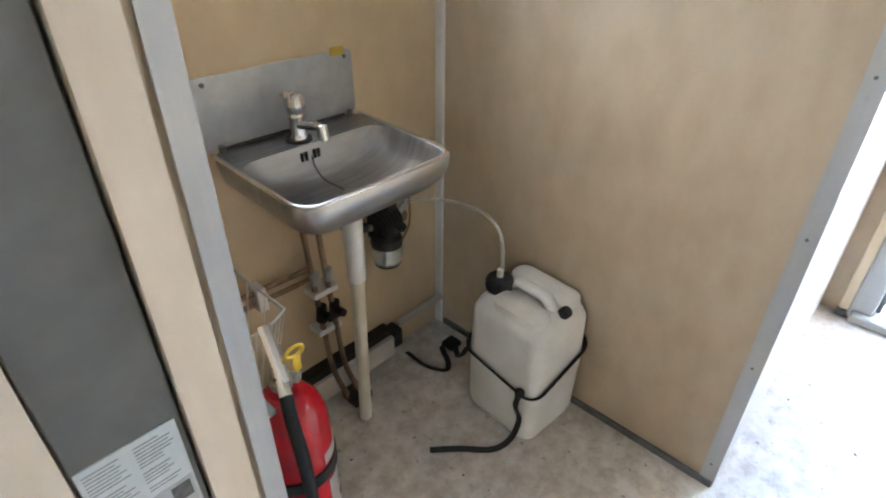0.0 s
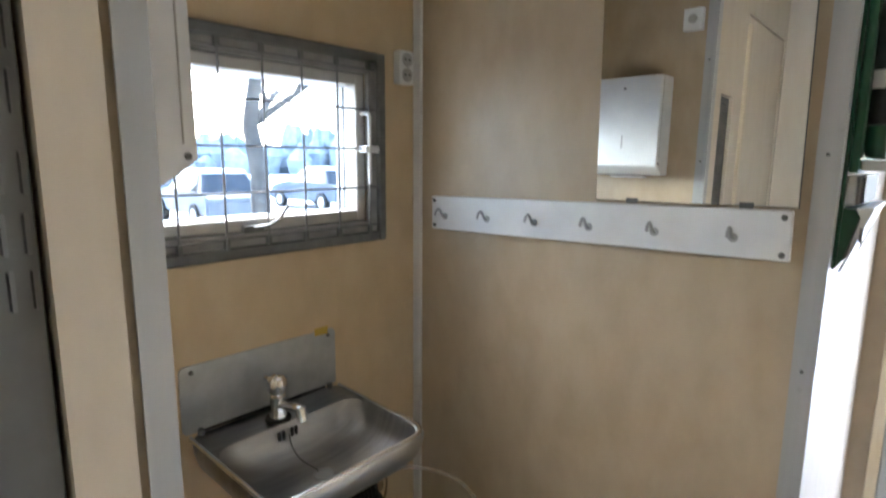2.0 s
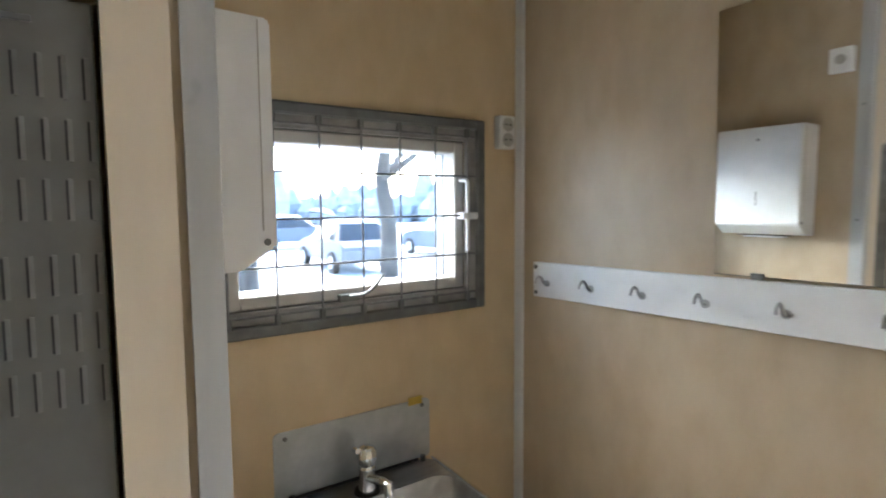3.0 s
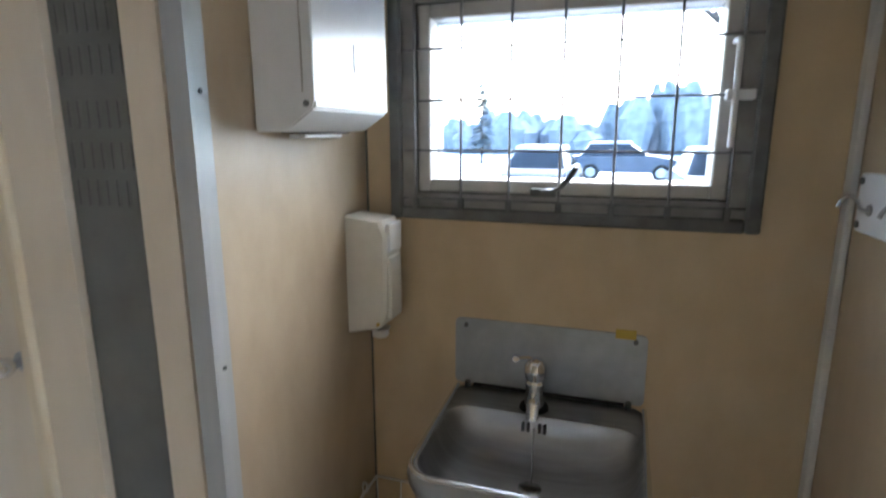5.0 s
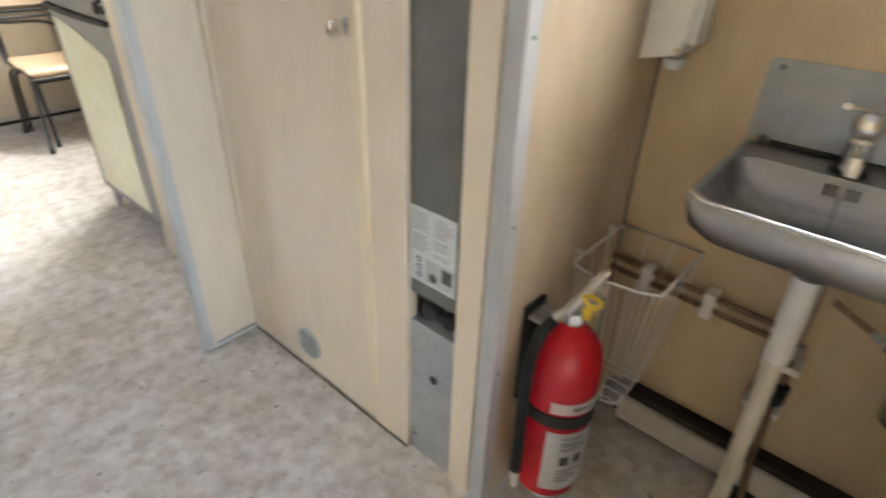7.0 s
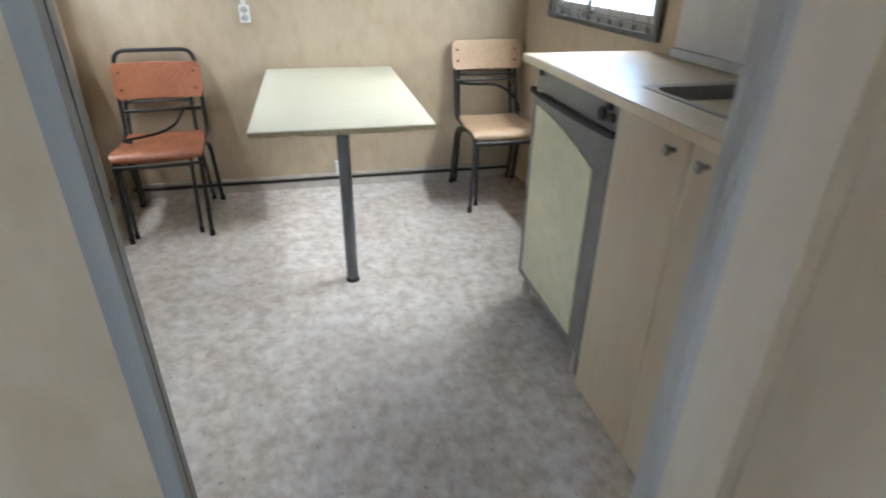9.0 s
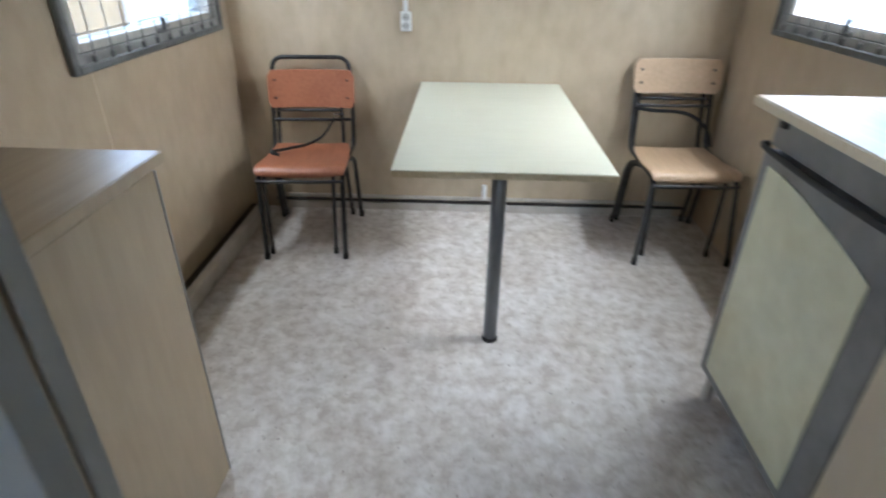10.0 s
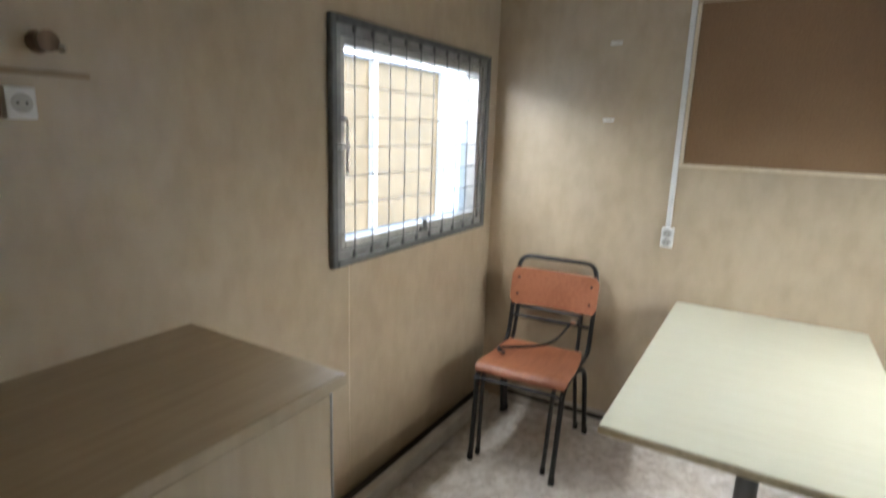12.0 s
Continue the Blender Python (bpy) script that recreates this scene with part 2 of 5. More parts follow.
M_DESK = grain("desk_laminate", (0.31, 0.222, 0.127), (0.365, 0.268, 0.16), (4, 60, 60), 0.38, big=2, big_amount=0.1, bump=0.02, rough_var=0.05)
M_TABLE = grain("table_laminate", (0.565, 0.555, 0.43), (0.60, 0.59, 0.465), (60, 5, 60), 0.4, big=2, big_amount=0.1, bump=0.01, rough_var=0.03)
M_TABLE_EDGE = grain("table_edge", (0.45, 0.36, 0.22), (0.58, 0.47, 0.30), (8, 60, 60), 0.5)
M_ALU = grain("aluminium_profile", (0.40, 0.41, 0.41), (0.48, 0.49, 0.49), (30, 30, 2), 0.36, metal=0.25, bump=0.02, spots=0.15)
M_JAMB = grain("jamb_profile", (0.24, 0.245, 0.235), (0.31, 0.315, 0.30), (30, 30, 2), 0.42, metal=0.1, bump=0.02, spots=0.2)
M_RIM = grain("polished_rim", (0.74, 0.76, 0.79), (0.82, 0.84, 0.87), (20, 20, 20), 0.16, metal=1.0, bump=0.0, rough_var=0.03)
M_WHITEPROF = grain("white_trim", (0.66, 0.66, 0.64), (0.76, 0.76, 0.74), (30, 30, 2), 0.42, bump=0.02, spots=0.2)
M_FRAME = grain("grey_frame_paint", (0.085, 0.09, 0.09), (0.15, 0.155, 0.155), (25, 25, 25), 0.5, bump=0.06, spots=0.35)
M_SASH = grain("sash_paint", (0.38, 0.37, 0.345), (0.50, 0.485, 0.455), (20, 20, 20), 0.45, bump=0.03, spots=0.25)
M_BAR = grain("grille_wire", (0.12, 0.12, 0.125), (0.22, 0.22, 0.225), (60, 60, 60), 0.5, metal=0.3)
M_PANEL = grain("heater_sheet", (0.105, 0.107, 0.098), (0.14, 0.142, 0.13), (15, 15, 15), 0.45, bump=0.02, big_amount=0.1)
# near-black that paints the shade inside slits, holes and recesses
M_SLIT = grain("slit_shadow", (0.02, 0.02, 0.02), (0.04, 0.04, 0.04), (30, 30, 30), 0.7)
M_BLACK = grain("black_plastic", (0.006, 0.006, 0.006), (0.016, 0.016, 0.017), (40, 40, 40), 0.6, bump=0.04)
M_RUBBER = grain("black_rubber", (0.005, 0.005, 0.005), (0.013, 0.013, 0.012), (60, 60, 60), 0.82, bump=0.08)
M_STEEL = grain("stainless_steel", (0.34, 0.345, 0.35), (0.46, 0.465, 0.47), (8, 90, 8), 0.33, metal=1.0, bump=0.02, rough_var=0.05, spots=0.12, spot_color=(0.25, 0.23, 0.2))
M_PLATE = grain("zinc_plate", (0.36, 0.385, 0.40), (0.44, 0.465, 0.48), (25, 25, 25), 0.4, metal=0.55, bump=0.02, big=5)
M_CHROME = grain("chrome", (0.75, 0.75, 0.75), (0.85, 0.85, 0.85), (20, 20, 20), 0.1, metal=1.0, bump=0.0, rough_var=0.05)
M_WHITE = grain("white_plastic", (0.68, 0.68, 0.66), (0.78, 0.78, 0.76), (12, 12, 12), 0.36, bump=0.02, big_amount=0.1)
M_WHITEMETAL = grain("white_enamel", (0.70, 0.71, 0.71), (0.79, 0.80, 0.80), (12, 12, 12), 0.26, bump=0.015, big_amount=0.1)
M_CREAM = grain("cream_plastic", (0.68, 0.66, 0.58), (0.77, 0.75, 0.68), (12, 12, 12), 0.4, bump=0.02)
M_PIPE = grain("drain_plastic", (0.60, 0.56, 0.44), (0.72, 0.69, 0.58), (10, 10, 6), 0.4, bump=0.03, big=6, big_amount=0.25)
M_JUG = grain("jug_plastic", (0.62, 0.60, 0.55), (0.74, 0.73, 0.69), (9, 9, 9), 0.38, bump=0.03, big=4, big_amount=0.15)
M_RED = grain("red_enamel", (0.42, 0.005, 0.014), (0.52, 0.008, 0.02), (10, 10, 10), 0.2, bump=0.01, big_amount=0.1)
M_YELLOW = grain("yellow_plastic", (0.70, 0.48, 0.03), (0.82, 0.60, 0.05), (20, 20, 20), 0.4)
M_TAPE = grain("yellow_tape", (0.50, 0.34, 0.05), (0.62, 0.44, 0.08), (30, 30, 30), 0.5)
M_PAPER = grain("label_paper", (0.74, 0.74, 0.72), (0.82, 0.82, 0.80), (40, 40, 40), 0.6, bump=0.01)
M_PRINT = grain("grey_print", (0.22, 0.22, 0.22), (0.34, 0.34, 0.34), (200, 200, 200), 0.6)
M_DARKPRINT = grain("dark_print", (0.05, 0.05, 0.05), (0.1, 0.1, 0.1), (100, 100, 100), 0.6)
M_COPPER = grain("old_pipe", (0.14, 0.09, 0.055), (0.30, 0.20, 0.13), (30, 30, 10), 0.5, metal=0.4, bump=0.1, big=10)
M_RAD = grain("convector_enamel", (0.50, 0.47, 0.42), (0.62, 0.59, 0.54), (8, 8, 8), 0.42, bump=0.03, spots=0.25)
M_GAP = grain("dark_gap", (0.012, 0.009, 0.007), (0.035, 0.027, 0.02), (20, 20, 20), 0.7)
M_SKIRT = grain("skirting_paint", (0.40, 0.36, 0.31), (0.52, 0.48, 0.43), (10, 10, 10), 0.5, bump=0.04, spots=0.3)
M_SEATRED = grain("red_ply", (0.30, 0.108, 0.055), (0.39, 0.15, 0.078), (8, 60, 60), 0.34, big=5, big_amount=0.25, bump=0.015, rough_var=0.03)
M_SEATBEECH = grain("beech_ply", (0.56, 0.39, 0.24), (0.66, 0.475, 0.31), (8, 60, 60), 0.36, big=5, big_amount=0.15, bump=0.015, rough_var=0.04)
M_TUBE = grain("black_tube", (0.012, 0.012, 0.013), (0.03, 0.03, 0.03), (40, 40, 40), 0.35, metal=0.2, spots=0.3, spot_color=(0.15, 0.14, 0.13))
M_GREYTUBE = grain("grey_tube", (0.045, 0.045, 0.045), (0.085, 0.085, 0.082), (40, 40, 40), 0.4, metal=0.5)
M_LEG = grain("table_leg_steel", (0.13, 0.135, 0.14), (0.2, 0.205, 0.21), (20, 20, 5), 0.38, metal=0.5)
M_FRIDGE = grain("fridge_frame", (0.165, 0.163, 0.155), (0.215, 0.212, 0.20), (15, 15, 15), 0.42, bump=0.02)
M_FRIDGEPANEL = grain("fridge_panel", (0.57, 0.55, 0.37), (0.65, 0.63, 0.45), (15, 15, 15), 0.35, bump=0.01, big_amount=0.1)
M_SPLASH = grain("splash_panel", (0.58, 0.58, 0.56), (0.68, 0.68, 0.66), (12, 12, 12), 0.3, bump=0.02)
M_CUPBOARD = grain("cupboard_laminate", (0.38, 0.30, 0.20), (0.43, 0.345, 0.235), (30, 30, 5), 0.4, big=2.0, big_amount=0.22, bump=0.02, detail=8)
M_CORK = grain("pinboard", (0.20, 0.112, 0.052), (0.27, 0.16, 0.08), (160, 160, 160), 0.75, big=1.5, bump=0.15)
M_GREEN = grain("green_plastic", (0.006, 0.06, 0.028), (0.012, 0.10, 0.05), (20, 20, 20), 0.35)
M_CLEAR = principled("clear_plastic", (0.85, 0.88, 0.86), 0.12)[0]
M_CLEAR.node_tree.nodes["Principled BSDF"].inputs["Transmission Weight"].default_value = 0.75
M_GLASS = principled("window_glass", (0.63, 0.70, 0.76), 0.0)[0]
M_GLASS.node_tree.nodes["Principled BSDF"].inputs["Transmission Weight"].default_value = 1.0
M_GLASS.node_tree.nodes["Principled BSDF"].inputs["IOR"].default_value = 1.3
M_MIRROR = principled("mirror_silver", (0.88, 0.9, 0.89), 0.01, 1.0)[0]
M_CEIL = grain("ceiling_board", (0.53, 0.49, 0.43), (0.60, 0.56, 0.50), (12, 12, 12), 0.6, bump=0.03)
M_SNOW = grain("trodden_snow", (0.36, 0.39, 0.43), (0.62, 0.65, 0.69), (0.9, 0.9, 0.9), 0.7, big=0.2, bump=0.3)
M_BARK = grain("bark", (0.035, 0.03, 0.027), (0.08, 0.07, 0.06), (8, 8, 2), 0.9, bump=0.3)
# needles and far wood are paled in colour to give the bright haze outside
M_NEEDLE = grain("hazed_needles", (0.16, 0.20, 0.20), (0.26, 0.30, 0.31), (5, 5, 5), 0.8)
M_FARWOOD = grain("hazed_far_wood", (0.15, 0.18, 0.20), (0.24, 0.27, 0.30), (1, 1, 1), 0.9)
M_OCHRE = grain("ochre_cladding", (0.105, 0.072, 0.034), (0.145, 0.102, 0.052), (2, 2, 14), 0.6)
M_CARDARK = grain("dark_car_paint", (0.05, 0.07, 0.10), (0.08, 0.105, 0.14), (3, 3, 3), 0.3)
M_CARGREY = grain("grey_car_paint", (0.08, 0.09, 0.10), (0.12, 0.13, 0.15), (3, 3, 3), 0.3)
M_CARGLASS = grain("car_glass", (0.02, 0.025, 0.03), (0.03, 0.035, 0.04), (3, 3, 3), 0.1)
M_TYRE = M_RUBBER

# ---------------- the hut: numbers of the plan ----------------
XW, XE = -3.285, 2.40          # inner faces of the end walls
YS, YN = -1.185, 1.315         # inner faces of the long walls
GZ = -0.45                     # ground outside
ZC = 2.22                      # ceiling
TH = 0.09
XN, XH = 0.40, 1.312          # the washing niche: its two side walls
YF = 0.80                      # front of the closet block
XP0, XP1 = -0.615, -0.575      # partition to the day room
YJ0, YJ1 = -0.222, 0.627        # opening in that partition
YE = 0.305                     # wall beside the entrance door
WIN1 = (0.465, 1.178, 1.226, 1.714)
WIN2 = (-2.92, -1.875, 1.026, 1.80)
WIN3 = (-3.165, -2.035, 0.978, 1.805)
DOOR_Y0, DOOR_Y1, DOOR_H = -0.66, 0.185, 2.0


def wall_x(name, yf, yb, x0, x1, holes, mat, label):
    """A wall along x between yf and yb with holes (x0, x1, z0, z1)."""
    bm = bmesh.new()
    x = x0
    for a, b, c, d in sorted(holes):
        box(bm, x, a, yf, yb, 0, ZC)
        box(bm, a, b, yf, yb, 0, c)
        box(bm, a, b, yf, yb, d, ZC)
        x = b
    box(bm, x, x1, yf, yb, 0, ZC)
    return setting(name, bm, mat, label)


IN = 0.052
hole = lambda w: (w[0] + IN, w[1] - IN, w[2] + IN, w[3] - IN)
setting("floor", B(XW - TH, XE + TH, YS - TH, YN + TH, -0.08, 0.0), M_FLOOR, "mottled grey-beige vinyl floor with dark scuffs")
setting("ceiling", B(XW - TH, XE + TH, YS - TH, YN + TH, ZC, ZC + 0.08), M_CEIL, "plain beige ceiling boards")
wall_x("wall_north_1", YN, YN + TH, XW - TH, XN, [hole(WIN2)], M_WALL, "long wall clad in beige wood-grain laminate")
wall_x("wall_north_2", YN, YN + TH, XN, XH, [hole(WIN1)], M_NICHE, "yellowish laminate wall behind the wash basin, lightened for missing light")
wall_x("wall_north_3", YN, YN + TH, XH, XE + TH, [], M_WALL, "long wall clad in beige wood-grain laminate")
wall_x("wall_south", YS - TH, YS, XW - TH, XE + TH, [hole(WIN3)], M_WALL, "long wall clad in beige wood-grain laminate")
setting("wall_west", B(XW - TH, XW, YS, YN, 0, ZC), M_WALL, "end wall clad in beige wood-grain laminate")
bm = bmesh.new()
box(bm, XE, XE + TH, YS, DOOR_Y0, 0, ZC)
box(bm, XE, XE + TH, DOOR_Y1, YN, 0, ZC)
box(bm, XE, XE + TH, DOOR_Y0, DOOR_Y1, DOOR_H, ZC)
setting("wall_east", bm, M_WALL, "end wall with the open entrance door")
# hook wall and the wall beside the entrance
setting("wall_hooks", B(XH, XH + 0.04, YE + 0.003, YN, 0, ZC), M_WALL, "partition of beige laminate with coat hooks")
setting("wall_entry", B(XH + 0.041, XE, YE, YE + 0.04, 0, ZC), M_ENTRY, "pale laminate wall beside the entrance")
# niche side wall, closet front and day room partition
setting("wall_niche", B(XN - 0.04, XN, YF + 0.006, YN, 0, ZC), M_WALL, "side wall of the washing niche")
DX0, DX1 = -0.545, 0.045       # toilet door
PX0, PX1 = 0.155, 0.298        # heater sheet
for name, a, c in (("wall_closet_1", DX1, PX0), ("wall_closet_2", PX1, XN - 0.041), ("wall_closet_3", XP1, DX0)):
    setting(name, B(a, c, YF, YF + 0.03, 0, ZC), M_DOOR, "upright board of the closet front in beige laminate")
setting("wall_closet_4", B(DX0, DX1, YF, YF + 0.03, 2.02, ZC), M_DOOR, "board over the toilet door")
setting("wall_closet_5", B(PX0, PX1, YF, YF + 0.03, 1.70, ZC), M_DOOR, "board over the heater")
setting("wall_partition", B(XP0, XP1, YJ1, YN, 0, ZC), M_PALE, "pale laminate partition stub")
bm = bmesh.new()
box(bm, XP0, XP1, YS, YJ0, 0, ZC)
box(bm, XP0, XP1, YJ0, YJ1, 2.04, ZC)
setting("wall_partition_south", bm, M_WALL, "laminate partition beside the opening")


def corner_profile(name, x, y, sx, sy, mat, w=0.03, t=0.003, screws=True, wx=None):
    """An angle profile on an outer corner at x, y; sx and sy point along the two faces."""
    bm = bmesh.new()
    xa, xb = sorted((x - sx * t, x + sx * (wx or w)))
    box(bm, xa, xb, *sorted((y, y - sy * t)), 0.0, ZC - 0.002)
    box(bm, *sorted((x, x - sx * t)), *sorted((y, y + sy * w)), 0.0, ZC - 0.002)
    ob = setting(name, bm, mat, "metal angle trim on the wall corner")
    if screws:
        for z in (0.08, 0.42, 0.76, 1.07, 1.46, 1.8, 2.1):
            part("screw", C((x - sx * t, y + sy * w * 0.5, z), (x - sx * (t + 0.002), y + sy * w * 0.5, z), 0.0035, seg=8), M_FRAME, ob)
    return ob


corner_profile("trim_1", XH, YE, 1, 1, M_ALU, 0.034)
corner_profile("trim_2", XN, YF, -1, 1, M_ALU, 0.032)
corner_profile("trim_3", XP1, YJ1, -1, 1, M_ALU, 0.022, screws=False, wx=0.018)
corner_profile("trim_4", XP1, YJ0, -1, -1, M_JAMB, 0.026, screws=False, wx=0.021)
corner_profile("trim_5", XP0, YJ0, 1, -1, M_JAMB, 0.016, screws=False, wx=0.014)
corner_profile("trim_6", XP0, YJ1, 1, 1, M_ALU, 0.02, screws=False, wx=0.018)
setting("trim_7", B(XH - 0.012, XH, YN - 0.032, YN, 0, ZC - 0.003, 0.003), M_WHITEPROF, "white cover strip in the niche corner")
# dark strip stands in for the soft shadow of this wall corner
setting("corner_shade", B(XN, XN + 0.003, YN - 0.005, YN, 0, ZC - 0.003), M_FRAME, "dark strip painting the shade in the niche corner")
# skirting in the niche, along the hook wall
setting("baseboard_1", B(XH - 0.008, XH, YE, YN - 0.04, 0, 0.022), M_FRAME, "low dark edging strip")
# joints of the wall boards
bm = bmesh.new()
box(bm, -2.14, -2.136, YS, YS + 0.0015, 0.12, 0.97)
box(bm, -1.0, -0.996, YS, YS + 0.0015, 0.95, ZC)
setting("trim_9", bm, M_TRIMWOOD, "narrow joint between wall boards")
# skirting pipe and boards in the day room
setting("baseboard_2", B(XW, XW + 0.018, -1.05, 1.2, 0.0, 0.046, 0.003), M_SKIRT, "scuffed grey skirting board")
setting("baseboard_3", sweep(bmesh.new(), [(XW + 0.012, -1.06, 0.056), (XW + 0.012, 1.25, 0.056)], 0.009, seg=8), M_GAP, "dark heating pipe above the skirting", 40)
setting("baseboard_4", B(XW, XW + 0.012, -1.05, 1.2, 0.067, 0.088, 0.003), M_SKIRT, "narrow pale strip above the pipe")
setting("baseboard_5", B(DX0 - 0.03, PX0, YF - 0.004, YF - 0.0005, 0, 0.006), M_GRIME, "grimy joint along the closet front")
setting("baseboard_6", B(XP1 + 0.0035, XP1 + 0.008, YJ1 + 0.03, YF - 0.001, 0, 0.016), M_ALU, "metal edging at the foot of the partition")
setting("baseboard_7", B(XP0, XP1, YJ1 - 0.008, YJ1 - 0.0035, 0, 0.016), M_ALU, "metal edging at the foot of the partition")


# ---------------- windows ----------------
def window(name, w, yf, s, nx, nz, label, pitch=0.1, rod=0.0022):
    """A barred window; s is +1 where outside is +y. Depth d runs outwards from the wall's inner face."""
    x0, x1, z0, z1 = w
    Y = lambda d: yf + s * d
    root = setting(name, B(x0, x0 + 0.026, *sorted((Y(-0.024), Y(0.0))), z0, z1, 0.004), M_FRAME, label)
    fw = 0.026
    for a, b, c, d in ((x1 - fw, x1, z0, z1), (x0 + fw, x1 - fw, z0, z0 + fw), (x0 + fw, x1 - fw, z1 - fw, z1)):
        part("frame_side", B(a, b, *sorted((Y(-0.024), Y(0.0))), c, d, 0.004), M_FRAME, root)

    def ring_of(inset, wd, d0, d1, bevel=0.0):
        bm = bmesh.new()
        a, b, c, d = x0 + inset, x1 - inset, z0 + inset, z1 - inset
        ys = sorted((Y(d0), Y(d1)))
        box(bm, a, a + wd, *ys, c, d, bevel)
        box(bm, b - wd, b, *ys, c, d, bevel)
        box(bm, a + wd, b - wd, *ys, c, c + wd, bevel)
        box(bm, a + wd, b - wd, *ys, d - wd, d, bevel)
        return bm

    # dirty flat reveal inside the frame, a dark seal, the casing and the sash
    part("reveal", ring_of(fw, 0.028, -0.012, 0.0), M_REVEAL, root, "scuffed pale grey reveal")
    part("casing", ring_of(fw + 0.0265, 0.012, 0.004, 0.088), M_FRAME, root, "dark casing")
    part("sash", ring_of(fw + 0.031, 0.028, -0.002, 0.052, 0.003), M_SASH, root, "off-white sash")
    part("outer_casing", ring_of(fw + 0.0385, 0.02, 0.056, 0.088), M_SASH, root)
    lx0, lx1, lz0, lz1 = x0 + fw, x1 - fw, z0 + fw, z1 - fw
    g = 0.057
    pane = part("pane", B(lx0 + g, lx1 - g, *sorted((Y(0.043), Y(0.049))), lz0 + g, lz1 - g), M_GLASS, root)
    pane.visible_shadow = False
    # grille of thin rods just inside the sash
    cx, cz = (x0 + x1) / 2, (z0 + z1) / 2
    for i in range(nx):
        x = cx + (i - (nx - 1) / 2) * pitch
        part("grille_rod", sweep(bmesh.new(), [(x, Y(-0.02), z0 + 0.012), (x, Y(-0.02), z1 - 0.012)], rod, seg=6), M_BAR, root)
        for zz in (z0 + 0.03, z1 - 0.03):
            part("rod_socket", B(x - 0.006, x + 0.006, *sorted((Y(-0.023), Y(-0.0125))), zz - 0.016, zz + 0.016, 0.002), M_FRAME, root)
    for k in range(nz):
        z = cz + (k - (nz - 1) / 2) * pitch
        part("grille_rod", sweep(bmesh.new(), [(x0 + 0.012, Y(-0.0145), z), (x1 - 0.012, Y(-0.0145), z)], rod, seg=6, up=(0, 1, 0)), M_BAR, root)
    # espagnolette on the sash and the stay at the sill
    hx = lx1 - 0.03
    zc = cz - 0.01
    bm = sweep(bmesh.new(), rounded([(hx - 0.012, Y(0.0), zc + 0.10), (hx - 0.008, Y(-0.03), zc + 0.10), (hx - 0.008, Y(-0.03), zc - 0.08)], 0.012), 0.0055, seg=8)
    h = part("handle", bm, M_WHITEMETAL, root, "white lever handle", 50)
    part("catch", B(hx - 0.022, hx + 0.024, *sorted((Y(-0.033), Y(-0.001))), zc + 0.0, zc + 0.018, 0.004, 2), M_WHITEMETAL, h)
    return root, Y


w1, Y1 = window("window_1", WIN1, YN, 1, 7, 5, "small barred window with a grey frame over the wash basin", rod=0.0028)
w2, Y2 = window("window_2", WIN2, YN, 1, 10, 7, "barred window with a grey frame over the worktop")
w3, Y3 = window("window_3", WIN3, YS, -1, 10, 7, "barred window with a grey frame beside the chairs")
# stays
for root, Y, x, z in ((w1, Y1, 0.79, WIN1[2] + 0.066), (w2, Y2, -2.45, WIN2[2] + 0.066), (w3, Y3, -2.62, WIN3[2] + 0.066)):
    st = part("stay_base", B(x - 0.026, x + 0.026, *sorted((Y(-0.012), Y(0.022))), z - 0.016, z + 0.006, 0.003), M_FRAME, root)
    part("stay_lever", sweep(bmesh.new(), curve_points([(x, Y(-0.012), z), (x + 0.03, Y(-0.032), z + 0.006), (x + 0.05, Y(-0.045), z + 0.026), (x + 0.066, Y(-0.05), z + 0.05)]), 0.009, 0.004, seg=8), M_FRAME, root, "worn dark metal lever", 50)

# ---------------- entrance door ----------------
dr = setting("door_1", B(XE - 0.012, XE + TH + 0.01, DOOR_Y1 - 0.045, DOOR_Y1 + 0.03, 0, DOOR_H + 0.03, 0.004), M_ALU, "grey metal frame of the open entrance door")
part("frame_side", B(XE - 0.012, XE + TH + 0.01, DOOR_Y0 - 0.03, DOOR_Y0 + 0.045, 0, DOOR_H + 0.03, 0.004), M_ALU, dr)
part("frame_head", B(XE - 0.012, XE + TH + 0.01, DOOR_Y0 + 0.045, DOOR_Y1 - 0.045, DOOR_H - 0.015, DOOR_H + 0.03, 0.004), M_ALU, dr)
part("threshold", B(XE - 0.05, XE + TH + 0.02, DOOR_Y0 + 0.03, DOOR_Y1 + 0.02, 0.001, 0.035, 0.006), M_ALU, dr, "worn aluminium threshold")
part("seal", B(XE + 0.03, XE + 0.05, DOOR_Y1 - 0.062, DOOR_Y1 - 0.045, 0.035, DOOR_H - 0.02, 0.003), M_FRAME, dr, "grey rubber seal")
part("cover_strip", B(XE - 0.02, XE, DOOR_Y1 + 0.031, DOOR_Y1 + 0.062, 0.02, DOOR_H + 0.06, 0.002), M_TRIMWOOD, dr, "yellowish wooden cover strip")
part("corner_block", B(XE - 0.03, XE, DOOR_Y1 + 0.031, DOOR_Y1 + 0.066, 0.0, 0.03, 0.004), M_FRAME, dr)
leaf = part("leaf", B(XE + TH + 0.03, XE + TH + 0.85, DOOR_Y0 - 0.07, DOOR_Y0 - 0.03, 0.04, DOOR_H, 0.004), M_WHITEMETAL, dr, "white sheet-metal door leaf standing open")
